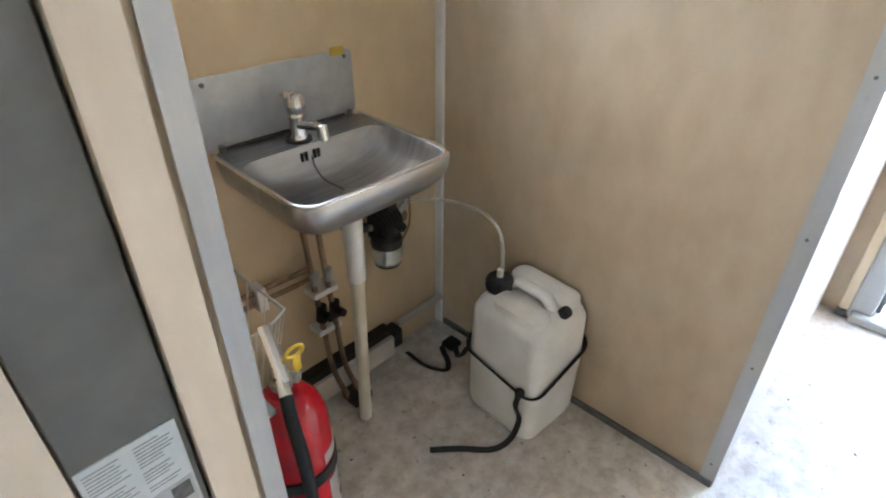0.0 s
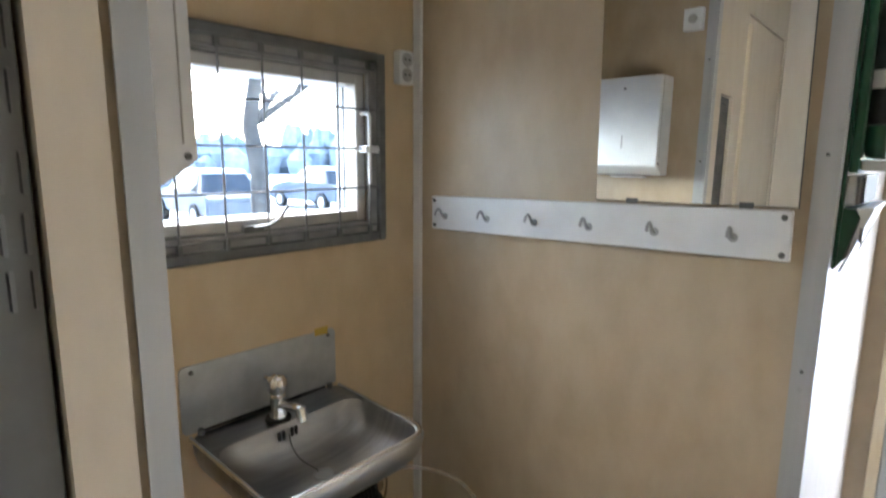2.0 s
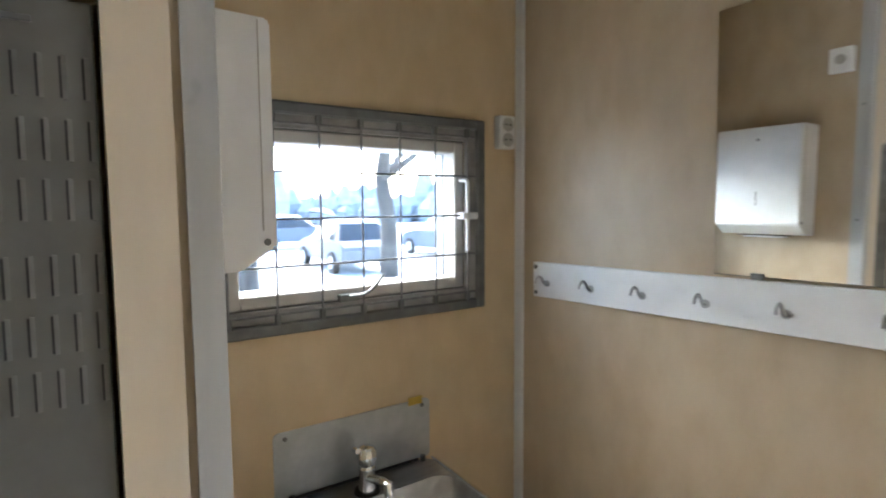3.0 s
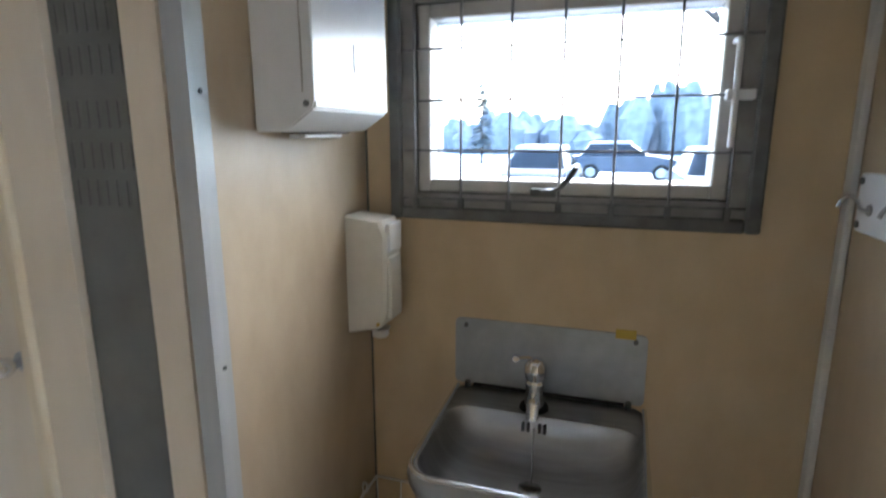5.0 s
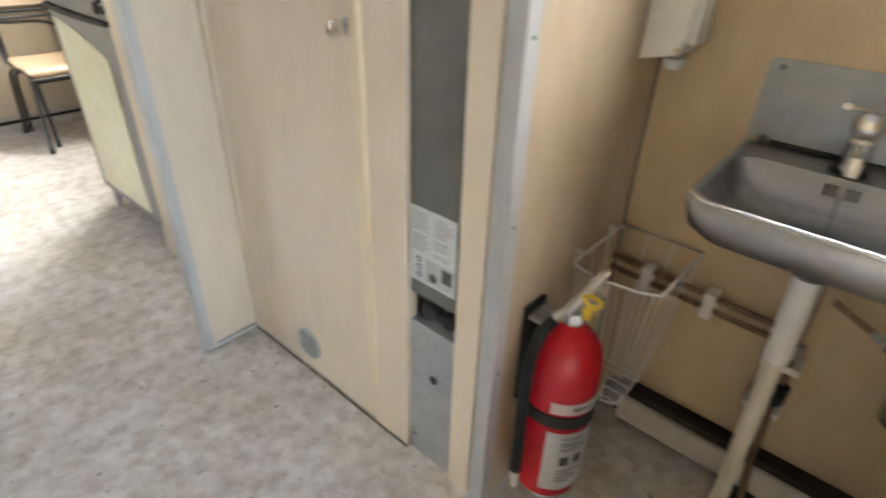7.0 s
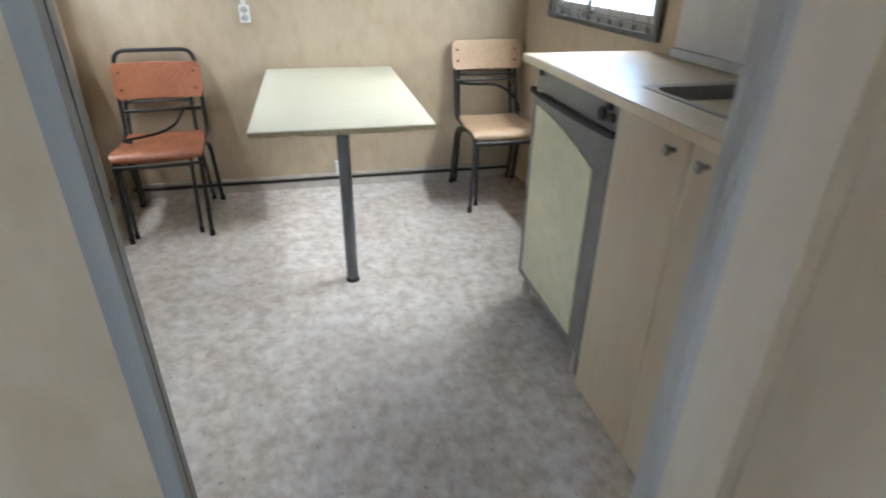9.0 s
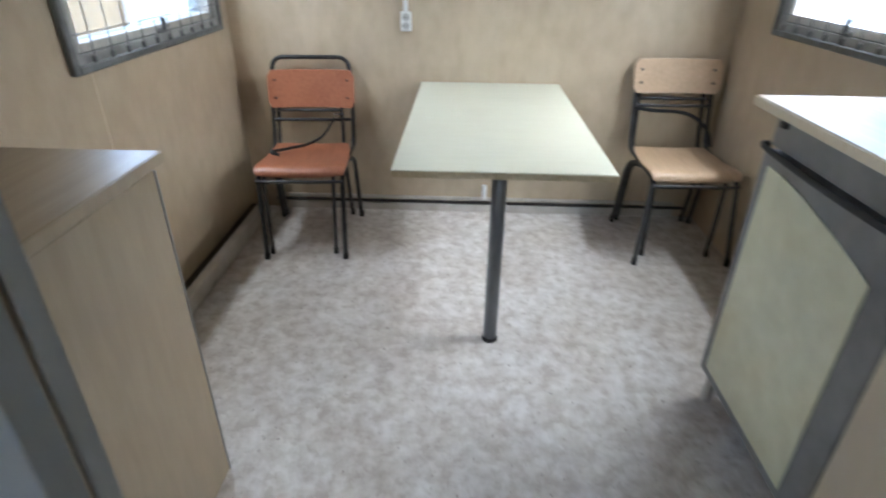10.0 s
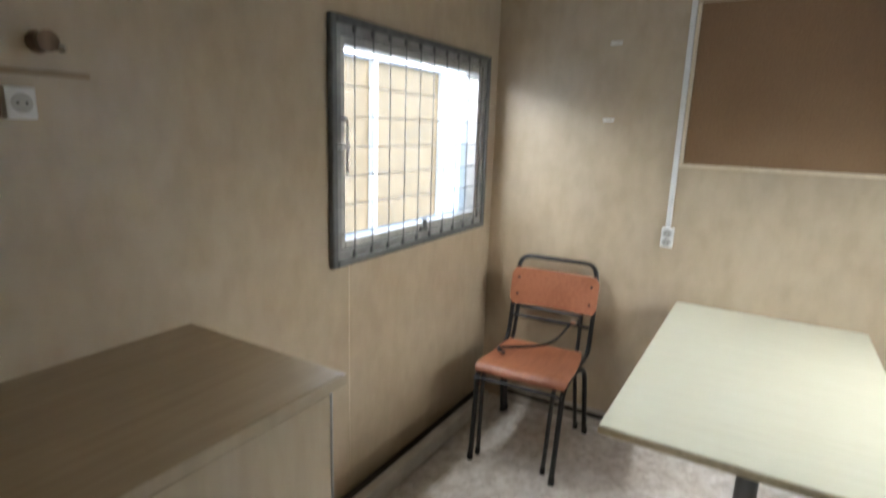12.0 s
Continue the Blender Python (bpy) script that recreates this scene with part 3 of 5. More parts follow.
part("handle", sweep(bmesh.new(), rounded([(XE + 0.83, DOOR_Y0 - 0.03, 1.02), (XE + 0.83, DOOR_Y0 + 0.03, 1.02), (XE + 0.71, DOOR_Y0 + 0.03, 1.02)], 0.02), 0.009), M_ALU, leaf, "", 50)

ld = thing("landing", (XE + 0.7, DOOR_Y0 + 0.4, GZ), "galvanised steel grating landing outside the entrance door", "landing")
LX0, LX1, LY0, LY1 = XE + TH + 0.025, XE + 1.25, DOOR_Y0 - 0.02, DOOR_Y1 + 0.25
for y in (LY0, LY1):
    part("edge_bar", B(LX0, LX1, y - 0.004, y + 0.004, -0.05, 0.0, 0.001), M_ALU, ld)
for x in (LX0 + 0.004, LX1):
    part("edge_bar", B(x - 0.004, x + 0.004, LY0 + 0.0045, LY1 - 0.0045, -0.05, 0.0, 0.001), M_ALU, ld)
for k in range(1, 32):
    x = LX0 + (LX1 - LX0) * k / 32
    part("bearing_bar", B(x - 0.0015, x + 0.0015, LY0 + 0.005, LY1 - 0.005, -0.045, -0.001), M_ALU, ld)
for k in range(1, 12):
    y = LY0 + (LY1 - LY0) * k / 12
    part("cross_rod", sweep(bmesh.new(), [(LX0 + 0.009, y, -0.004), (LX1 - 0.005, y, -0.004)], 0.0025, seg=6), M_ALU, ld)
for x in (LX0 + 0.05, LX1 - 0.05):
    for y in (LY0 + 0.05, LY1 - 0.05):
        part("post", B(x - 0.02, x + 0.02, y - 0.02, y + 0.02, GZ, -0.0505, 0.002), M_ALU, ld)

# ---------------- toilet door and heater sheet ----------------
td = setting("door_2", B(DX0 + 0.003, DX1 - 0.003, YF + 0.004, YF + 0.028, 0.006, 2.016, 0.002), M_DOOR, "closed beige laminate toilet door")
part("batten", B(DX1 - 0.022, DX1 + 0.004, YF - 0.012, YF + 0.003, 0.15, 1.98, 0.003), M_TRIMWOOD, td, "pale wooden closing batten")
part("knob", turned([(0.008, 0), (0.007, 0.012), (0.009, 0.018), (0.015, 0.025), (0.017, 0.034), (0.014, 0.041), (0.0, 0.043)], (0.008, YF + 0.004, 1.035)), M_RIM, td, "round metal knob", 40)
part("knob_rose", C((0.008, YF + 0.004, 1.035), (0.008, YF - 0.002, 1.035), 0.017, seg=20), M_STEEL, td)
bm = C((-0.262, YF + 0.004, 0.108), (-0.262, YF - 0.002, 0.108), 0.052, seg=28)
vent = part("vent", bm, M_PLATE, td, "round grey vent cover")
for k in range(5):
    z = 0.108 + (k - 2) * 0.016
    part("vent_slot", B(-0.262 - 0.034, -0.262 + 0.034, YF - 0.0035, YF - 0.002, z - 0.002, z + 0.002), M_FRAME, vent)
# heater cabinet sheet
hs = thing("heater", ((PX0 + PX1) / 2, YF + 0.03, 0.0), "grey sheet-metal air heater with louvres and a printed label", "heater")
part("casing", B(PX0 + 0.003, PX1 - 0.005, YF + 0.012, YF + 0.05, 0.508, 1.695, 0.002), M_PANEL, hs)
part("lower_cover", B(PX0 + 0.003, PX1 - 0.005, YF + 0.010, YF + 0.05, 0.0, 0.432, 0.002), M_PLATE, hs, "lighter grey lower cover")
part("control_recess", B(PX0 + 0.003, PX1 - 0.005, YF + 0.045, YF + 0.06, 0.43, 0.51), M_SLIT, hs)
rows = ((1.60, 1.643), (1.541, 1.583), (1.484, 1.526), (1.411, 1.453), (1.354, 1.395), (1.30, 1.341))
for r, (za, zb) in enumerate(rows):
    for k in range(7):
        x = PX0 + 0.018 + k * 0.0185 + (0.002 if r % 2 else 0.0)
        lv = bmesh.new()
        loft(lv, [[(x, YF + 0.0125, za), (x + 0.004, YF + 0.0125, za), (x + 0.004, YF + 0.0118, za + 0.001), (x, YF + 0.0105, za + 0.001)],
                  [(x, YF + 0.0125, (za + zb) / 2), (x + 0.004, YF + 0.0125, (za + zb) / 2), (x + 0.004, YF + 0.0116, (za + zb) / 2), (x, YF + 0.0106, (za + zb) / 2)],
                  [(x, YF + 0.0125, zb), (x + 0.004, YF + 0.0125, zb), (x + 0.004, YF + 0.0118, zb - 0.001), (x, YF + 0.0105, zb - 0.001)]])
        lo = part("louvre", lv, M_PANEL, hs)
        # dark strip on the sheet in place of the shade under each louvre
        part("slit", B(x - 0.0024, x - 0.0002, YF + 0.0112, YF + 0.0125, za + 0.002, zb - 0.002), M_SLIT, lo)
part("grip_slot", B(PX0 + 0.03, PX0 + 0.09, YF + 0.006, YF + 0.012, 1.668, 1.674, 0.001), M_FRAME, hs)
LZ = 0.724
lab = part("label", B(PX0 + 0.006, PX1 - 0.014, YF + 0.0095, YF + 0.012, LZ - 0.176, LZ), M_LABEL, hs, "faded grey-white instruction label")
rnd = random.Random(12)
for k in range(15):
    z = LZ - 0.012 - k * 0.0062
    for c in (PX0 + 0.012, PX0 + 0.072):
        if rnd.random() < 0.92:
            part("print_line", B(c, c + rnd.uniform(0.03, 0.05), YF + 0.0090, YF + 0.0094, z - 0.001, z + 0.001), M_PRINT, lab)
part("diagram", B(PX0 + 0.048, PX1 - 0.018, YF + 0.0088, YF + 0.0094, LZ - 0.168, LZ - 0.112), M_ALU, lab, "grey printed diagram")
part("diagram_detail", B(PX0 + 0.094, PX1 - 0.022, YF + 0.0082, YF + 0.0087, LZ - 0.150, LZ - 0.118), M_DARKPRINT, lab)
part("diagram_detail", C((PX0 + 0.07, YF + 0.0087, LZ - 0.152), (PX0 + 0.07, YF + 0.0082, LZ - 0.152), 0.011, seg=16), M_DARKPRINT, lab)
for k in range(3):
    zk = LZ - 0.158 + k * 0.019
    kn = part("diagram_knob", C((PX0 + 0.03, YF + 0.0094, zk), (PX0 + 0.03, YF + 0.0088, zk), 0.0075, seg=14), M_DARKPRINT, lab)
    part("diagram_ring", C((PX0 + 0.03, YF + 0.0087, zk), (PX0 + 0.03, YF + 0.0083, zk), 0.004, seg=12), M_LABEL, kn)
for x in (0.205, 0.262):
    part("control_knob", turned([(0.02, 0.0), (0.02, 0.022), (0.016, 0.028), (0.0, 0.029)], (x, YF + 0.045, 0.468), seg=18), M_BLACK, hs, "black rotary knob", 40)
for x, z in ((0.19, 0.415), (0.21, 0.41), (0.232, 0.405)):
    part("screw", C((x, YF + 0.011, z), (x, YF + 0.007, z), 0.006, seg=10), M_ALU, hs)
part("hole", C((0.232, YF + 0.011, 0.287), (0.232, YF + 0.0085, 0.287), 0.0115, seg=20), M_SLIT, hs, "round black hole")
part("screw", C((0.172, YF + 0.011, 0.06), (0.172, YF + 0.008, 0.06), 0.004, seg=10), M_SLIT, hs)

rnd = random.Random(31)
crumbs = bmesh.new()
for k in range(46):
    x, y = rnd.choice(((rnd.uniform(1.4, 2.3), rnd.uniform(-0.5, 0.25)), (rnd.uniform(-0.5, 0.4), rnd.uniform(0.6, 0.79)), (rnd.uniform(0.5, 1.25), rnd.uniform(0.6, 1.2))))
    r = rnd.uniform(0.0015, 0.0045)
    m = Matrix.Translation((x, y, r * 0.35)) @ Matrix.Rotation(rnd.uniform(0, 3), 4, "Z") @ Matrix.Diagonal((r * rnd.uniform(0.7, 1.8), r, r * 0.5, 1))
    bmesh.ops.create_icosphere(crumbs, subdivisions=1, radius=1.0, matrix=m)
solo("crumbs", crumbs, M_GRIME, "scattered dark crumbs of dirt on the vinyl floor", "dirt", kind="stuff")

# ---------------- day room: large things ----------------
tb = thing("table", (-2.6, 0.133, 0.0), "pale greenish laminate table fixed to the wall on one steel leg", "table")
TX0, TX1, TY0, TY1, TZ = XW + 0.012, -1.985, -0.222, 0.485, 0.727
part("tabletop", B(TX0, TX1 - 0.002, TY0 + 0.002, TY1 - 0.002, TZ - 0.003, TZ, 0.001), M_TABLE, tb)
part("core", B(TX0, TX1, TY0, TY1, TZ - 0.024, TZ - 0.0032, 0.002), M_TABLE_EDGE, tb, "brownish edge band")
lg = part("leg", C((-2.10, 0.127, 0.012), (-2.10, 0.127, TZ - 0.025), 0.0255, seg=24), M_LEG, tb, "grey steel tube leg", 40)
part("foot", spin(bmesh.new(), [(0.03, 0), (0.03, 0.008), (0.0265, 0.016)], (-2.10, 0.127, 0.0)), M_BLACK, lg, "", 40)
part("wall_bracket", B(TX0, TX0 + 0.03, TY0 + 0.05, TY1 - 0.05, TZ - 0.055, TZ - 0.025, 0.002), M_LEG, tb)


def chair(name, label, seat_mat, tube_mat, loop, back_z, group, feet=(0.262, 0.192, 0.212)):
    """A stacking chair that faces +x, its origin on the floor under the seat."""
    ch = thing(name, (0, 0, 0), label, "chair", group, world_parts=False)
    fx, fy, ry = feet
    # seat of bent plywood
    rings = []
    prof = [(-0.175, 0.412, 0.165), (-0.10, 0.404, 0.178), (0.02, 0.402, 0.186), (0.12, 0.412, 0.19), (0.165, 0.414, 0.19), (0.188, 0.406, 0.188), (0.197, 0.392, 0.182)]
    bm = bmesh.new()
    for x, z, h in prof:
        ring = []
        for k in range(9):
            u = -1 + k / 4
            ring.append((x, u * h, z + 0.006 * u * u - (0.0 if abs(u) < 1 else 0.004)))
        for k in range(9):
            u = 1 - k / 4
            ring.append((x, u * h, z + 0.006 * u * u - 0.011))
        rings.append(ring)
    loft(bm, rings)
    part("seat", bm, seat_mat, ch, "", 40)
    # curved back rest with rounded corners
    z0, z1 = back_z
    bm = bmesh.new()
    ny, nz = 12, 6
    front, rear = [], []
    for j in range(nz + 1):
        v = j / nz
        rowf, rowr = [], []
        for i in range(ny + 1):
            u = -1 + 2 * i / ny
            hw = 0.198 - 0.016 * max(0.0, abs(2 * v - 1) - 0.72) / 0.28
            x = -0.232 - 0.022 * (1 - u * u) - 0.035 * v
            rowf.append(bm.verts.new((x + 0.005, u * hw, z0 + (z1 - z0) * v)))
            rowr.append(bm.verts.new((x - 0.005, u * hw, z0 + (z1 - z0) * v)))
        front.append(rowf)
        rear.append(rowr)
    for j in range(nz):
        for i in range(ny):
            bm.faces.new((front[j][i], front[j][i + 1], front[j + 1][i + 1], front[j + 1][i]))
            bm.faces.new((rear[j][i + 1], rear[j][i], rear[j + 1][i], rear[j + 1][i + 1]))
    for i in range(ny):
        bm.faces.new((front[0][i + 1], front[0][i], rear[0][i], rear[0][i + 1]))
        bm.faces.new((front[nz][i], front[nz][i + 1], rear[nz][i + 1], rear[nz][i]))
    for j in range(nz):
        bm.faces.new((front[j][0], front[j + 1][0], rear[j + 1][0], rear[j][0]))
        bm.faces.new((front[j + 1][ny], front[j][ny], rear[j][ny], rear[j + 1][ny]))
    back = part("backrest", bm, seat_mat, ch, "", 50)
    for y in (-0.165, 0.165):
        for z in (z0 + 0.045, z1 - 0.045):
            x = -0.232 - 0.022 * (1 - (y / 0.19) ** 2) - 0.035 * (z - z0) / (z1 - z0)
            part("rivet", C((x + 0.003, y, z), (x + 0.0075, y, z), 0.006, seg=10), tube_mat, back)
    # tubes
    r = 0.0105
    for s in (-1, 1):
        part("leg", sweep(bmesh.new(), rounded([(fx, s * fy, 0.014), (0.185, s * 0.176, 0.388), (-0.02, s * 0.176, 0.392)], 0.05), r), tube_mat, ch, "", 50)
        part("leg", sweep(bmesh.new(), rounded([(-0.218, s * ry, 0.014), (-0.14, s * 0.19, 0.36), (0.0, s * 0.176, 0.39)], 0.07), r), tube_mat, ch, "", 50)
        for x, y in ((fx + 0.003, fy + 0.0005), (-0.221, ry + 0.001)):
            part("foot", C((x, s * y, 0.0), (x - 0.003, s * y, 0.03), 0.0125, seg=12), M_RUBBER, ch, "black rubber foot", 40)
        if not loop:
            part("back_post", sweep(bmesh.new(), rounded([(-0.02, s * 0.176, 0.392), (-0.205, s * 0.18, 0.40), (-0.286, s * 0.17, z1 - 0.03)], 0.06), r), tube_mat, ch, "", 50)
    if loop:
        top = z1 + 0.055
        part("back_frame", sweep(bmesh.new(), rounded([(-0.02, -0.176, 0.392), (-0.205, -0.185, 0.40), (-0.276, -0.185, z1 - 0.06), (-0.295, -0.17, top), (-0.295, 0.17, top), (-0.276, 0.185, z1 - 0.06), (-0.205, 0.185, 0.40), (-0.02, 0.176, 0.392)], 0.05), r), tube_mat, ch, "", 50)
    zb = z0 - 0.055
    part("back_brace", sweep(bmesh.new(), [(-0.225, -0.176, zb), (-0.225, 0.176, zb)], 0.008, 0.008), tube_mat, ch, "", 50)
    part("front_brace", sweep(bmesh.new(), [(0.212, -0.18, 0.365), (0.212, 0.18, 0.365)], 0.007), tube_mat, ch, "", 50)
    return ch


red = chair("chair", "red-stained plywood chair with a black tube frame", M_SEATRED, M_TUBE, True, (0.572, 0.742), "stacked chairs", (0.238, 0.171, 0.197))
red.matrix_world = pose(-2.93, -0.757, 0.0, 0, 0, 4) @ Matrix.Diagonal((1.05, 1.1, 1.06, 1))
red2 = chair("chair", "red plywood chair with a grey frame, stacked underneath", M_SEATRED, M_GREYTUBE, False, (0.645, 0.75), "stacked chairs", (0.232, 0.166, 0.2))
red2.matrix_world = pose(-2.965, -0.78, 0.0, 0, 0, 4) @ Matrix.Diagonal((1.0, 0.93, 1.0, 1))
bee = chair("chair", "light beech plywood chair with a dark grey tube frame", M_SEATBEECH, M_GREYTUBE, False, (0.652, 0.798), "stacked chairs", (0.23, 0.205, 0.195))
bee.matrix_world = pose(-2.965, 1.062, 0.0, 0, 0, 1) @ Matrix.Diagonal((1.05, 1.08, 1.085, 1))
bee2 = chair("chair", "light beech plywood chair stacked underneath another", M_SEATBEECH, M_TUBE, False, (0.72, 0.815), "stacked chairs", (0.185, 0.17, 0.19))
bee2.matrix_world = pose(-3.0, 1.062, 0.0, 0, 0, 1) @ Matrix.Diagonal((1.0, 0.94, 1.02, 1))

# worktop, refrigerator, sink cabinet
CZ = 0.992
CX0, CX1, CY0 = -1.93, XP0 - 0.002, 0.797
SX0, SX1, SY0, SY1 = -1.31, -0.78, 0.925, 1.26
wt = thing("worktop", ((CX0 + CX1) / 2, (CY0 + YN) / 2, CZ - 0.028), "beige wood-grain worktop over refrigerator and cabinet", "worktop")
bm = bmesh.new()
box(bm, CX0, SX0, CY0, YN - 0.002, CZ - 0.028, CZ, 0.004, 2)
box(bm, SX0, SX1, CY0, SY0, CZ - 0.028, CZ - 0.0004)
box(bm, SX0, SX1, SY1, YN - 0.002, CZ - 0.028, CZ - 0.0004)
box(bm, SX1, CX1, CY0, YN - 0.002, CZ - 0.028, CZ, 0.004, 2)
part("board", bm, M_TOP, wt)
part("front_edge", B(CX0 - 0.002, CX1, CY0 - 0.004, CY0 - 0.0005, CZ - 0.026, CZ - 0.003, 0.001), M_TRIMWOOD, wt, "yellowish edge band")
part("end_edge", B(CX0 - 0.0045, CX0 - 0.0005, CY0, YN - 0.004, CZ - 0.026, CZ - 0.003, 0.001), M_TRIMWOOD, wt, "yellowish edge band")
ks = thing("kitchen_sink", ((SX0 + SX1) / 2, (SY0 + SY1) / 2, CZ - 0.15), "stainless steel sink set into the worktop", "sink")
bm = bmesh.new()
loft(bm, [rrect(SX0 - 0.012, SX1 + 0.012, SY0 - 0.012, SY1 + 0.012, CZ + 0.0005, 0.03), rrect(SX0 - 0.012, SX1 + 0.012, SY0 - 0.012, SY1 + 0.012, CZ + 0.003, 0.03),
          rrect(SX0 + 0.012, SX1 - 0.012, SY0 + 0.012, SY1 - 0.012, CZ + 0.001, 0.035), rrect(SX0 + 0.02, SX1 - 0.02, SY0 + 0.02, SY1 - 0.02, CZ - 0.02, 0.04),
          rrect(SX0 + 0.03, SX1 - 0.03, SY0 + 0.03, SY1 - 0.03, CZ - 0.13, 0.05), rrect(SX0 + 0.08, SX1 - 0.08, SY0 + 0.08, SY1 - 0.08, CZ - 0.145, 0.04)], False, True)
part("basin", bm, M_STEEL, ks, "", 40)
part("drain", C(((SX0 + SX1) / 2, 1.09, CZ - 0.146), ((SX0 + SX1) / 2, 1.09, CZ - 0.142), 0.03, seg=20), M_CHROME, ks)
part("tap", sweep(bmesh.new(), rounded([(-0.93, 1.285, CZ), (-0.93, 1.285, CZ + 0.13), (-0.95, 1.13, CZ + 0.12)], 0.05), 0.011), M_CHROME, ks, "chrome tap", 50)

FX0, FX1, FY = -1.858, -1.25, 0.818
fr = thing("refrigerator", ((FX0 + FX1) / 2, 1.08, 0.0), "small refrigerator with a cream door panel in a dark grey frame", "refrigerator")
part("body", B(FX0 + 0.01, FX1 - 0.004, FY + 0.045, YN - 0.06, 0.10, 0.955, 0.004), M_FRIDGE, fr)
dz0, dz1 = 0.105, 0.866
door = part("door", B(FX0, FX1 - 0.004, FY + 0.004, FY + 0.043, dz0, dz1, 0.008, 2), M_FRIDGE, fr)
bm = bmesh.new()
a0, a1, b0, b1 = FX0 + 0.045, FX1 - 0.095, dz0 + 0.035, dz1 - 0.035
outline = [(a0, b0), (a1, b0), (a1, b1 - 0.085)]
for k in range(1, 9):
    u = k / 8
    outline.append((a1 + (a0 - a1) * u, b1 - 0.085 * (1 - u) ** 1.7 * 1.0))
loft(bm, [[(x, FY + 0.0045, z) for x, z in outline], [(x, FY + 0.0, z) for x, z in outline]])
part("door_panel", bm, M_FRIDGEPANEL, door, "cream-yellow door panel")
part("control_strip", B(FX0 + 0.006, FX1 - 0.004, FY + 0.012, FY + 0.05, dz1 + 0.012, 0.956, 0.004, 2), M_FRIDGE, fr, "dark control strip")
part("grip", sweep(bmesh.new(), curve_points([(FX0 + 0.0, FY + 0.012, dz1 + 0.012), (FX0 + 0.02, FY - 0.008, dz1 + 0.008), ((FX0 + FX1) / 2, FY - 0.014, dz1 + 0.004), (FX1 - 0.03, FY - 0.008, dz1 + 0.008), (FX1 - 0.008, FY + 0.012, dz1 + 0.012)]), 0.007, 0.009, seg=8), M_BLACK, fr, "black door grip", 50)
dial = part("dial", C((-1.345, FY + 0.012, 0.915), (-1.345, FY + 0.001, 0.915), 0.019, seg=24), M_BLACK, fr, "round dial")
part("dial_ring", C((-1.345, FY + 0.0115, 0.915), (-1.345, FY + 0.009, 0.915), 0.026, seg=24), M_LEG, dial)
part("switch", C((-1.29, FY + 0.012, 0.915), (-1.29, FY + 0.002, 0.915), 0.013, seg=16), M_BLACK, fr)
for x in (FX0 + 0.05, FX1 - 0.06):
    part("hinge_lug", B(x - 0.012, x + 0.012, FY + 0.002, FY + 0.012, 0.935, 0.95), M_BLACK, fr)
    for y in (FY + 0.03, YN - 0.1):
        part("foot", C((x, y, 0.0), (x, y, 0.10), 0.018, 0.015, seg=14), M_SKIRT, fr, "pale round foot", 40)

cb = thing("sink_cabinet", (-0.93, 1.08, 0.0), "beige laminate sink cabinet with two doors", "cabinet")
part("body", B(FX1 + 0.002, CX1, FY + 0.022, YN - 0.004, 0.0, CZ - 0.0285), M_CAB, cb)
for a, b, kx in ((FX1 + 0.004, -0.9315, -0.985), (-0.9285, CX1 - 0.002, -0.868)):
    d = part("door", B(a, b, FY, FY + 0.02, 0.008, 0.962, 0.002), M_CAB, cb)
    part("knob", turned([(0.007, 0), (0.006, 0.01), (0.011, 0.016), (0.0145, 0.023), (0.012, 0.029), (0.0, 0.031)], (kx, FY, 0.922), seg=18), M_STEEL, d, "chrome knob", 40)
sp = solo("wipe_clean_board", B(-1.765, CX1, YN - 0.014, YN - 0.0005, CZ + 0.035, 1.62, 0.002), M_SPLASH, "off-white wipe-clean panel behind the sink", "wall panel")
solo("upstand", B(-1.775, CX1, YN - 0.022, YN - 0.0005, CZ + 0.0005, CZ + 0.034, 0.004), M_SPLASH, "pale upstand along the back of the worktop", "upstand")

# low cupboard at the other side
DKX, DKY, DKZ = -1.452, -0.648, 0.915
dk = thing("cupboard", (-1.05, -0.91, 0.0), "low cupboard of beige laminate with a brown top", "cupboard")
part("body", B(DKX, XP0 - 0.002, YS + 0.002, DKY, 0.0, DKZ, 0.002), M_CUPBOARD, dk)
part("top", B(DKX - 0.055, XP0 - 0.002, YS + 0.002, DKY - 0.006, DKZ + 0.0005, 0.94, 0.002), M_DESK, dk, "brown wood-grain top")
part("top_lip", B(DKX - 0.055, XP0 - 0.002, DKY - 0.0055, DKY - 0.0015, DKZ + 0.0005, 0.94, 0.001), M_CUPBOARD, dk)
part("edge_trim", B(DKX - 0.004, DKX + 0.0, DKY - 0.016, DKY + 0.003, 0.0, DKZ, 0.001), M_ALU, dk, "grey metal edge trim")

# convectors
def convector(name, pts_box, gap_box, label):
    c = thing(name, ((pts_box[0] + pts_box[1]) / 2, (pts_box[2] + pts_box[3]) / 2, 0.0), label, "heater", "wall convectors")
    part("cover", B(*pts_box, 0.006, 2), M_RAD, c)
    # solid dark filler in place of the shadow between cover and wall
    part("gap_shade", B(*gap_box), M_GAP, c, "dark filler painting the shaded gap between cover and wall")
    return c


convector("convector", (-3.16, -1.50, YS + 0.062, YS + 0.104, 0.004, 0.083), (-3.2, -1.49, YS + 0.001, YS + 0.061, 0.006, 0.05), "long low convector heater along the wall")

# pin board, conduit and socket on the end wall
pb = thing("pinboard", (XW, 0.6, 1.35), "brown pin board in a thin wooden frame", "pin board")
part("board", B(XW + 0.001, XW + 0.012, -0.265, 1.30, 1.3455, 2.0), M_CORK, pb)
part("frame", B(XW + 0.001, XW + 0.018, -0.28, 1.31, 1.330, 1.345, 0.002), M_TRIMWOOD, pb)
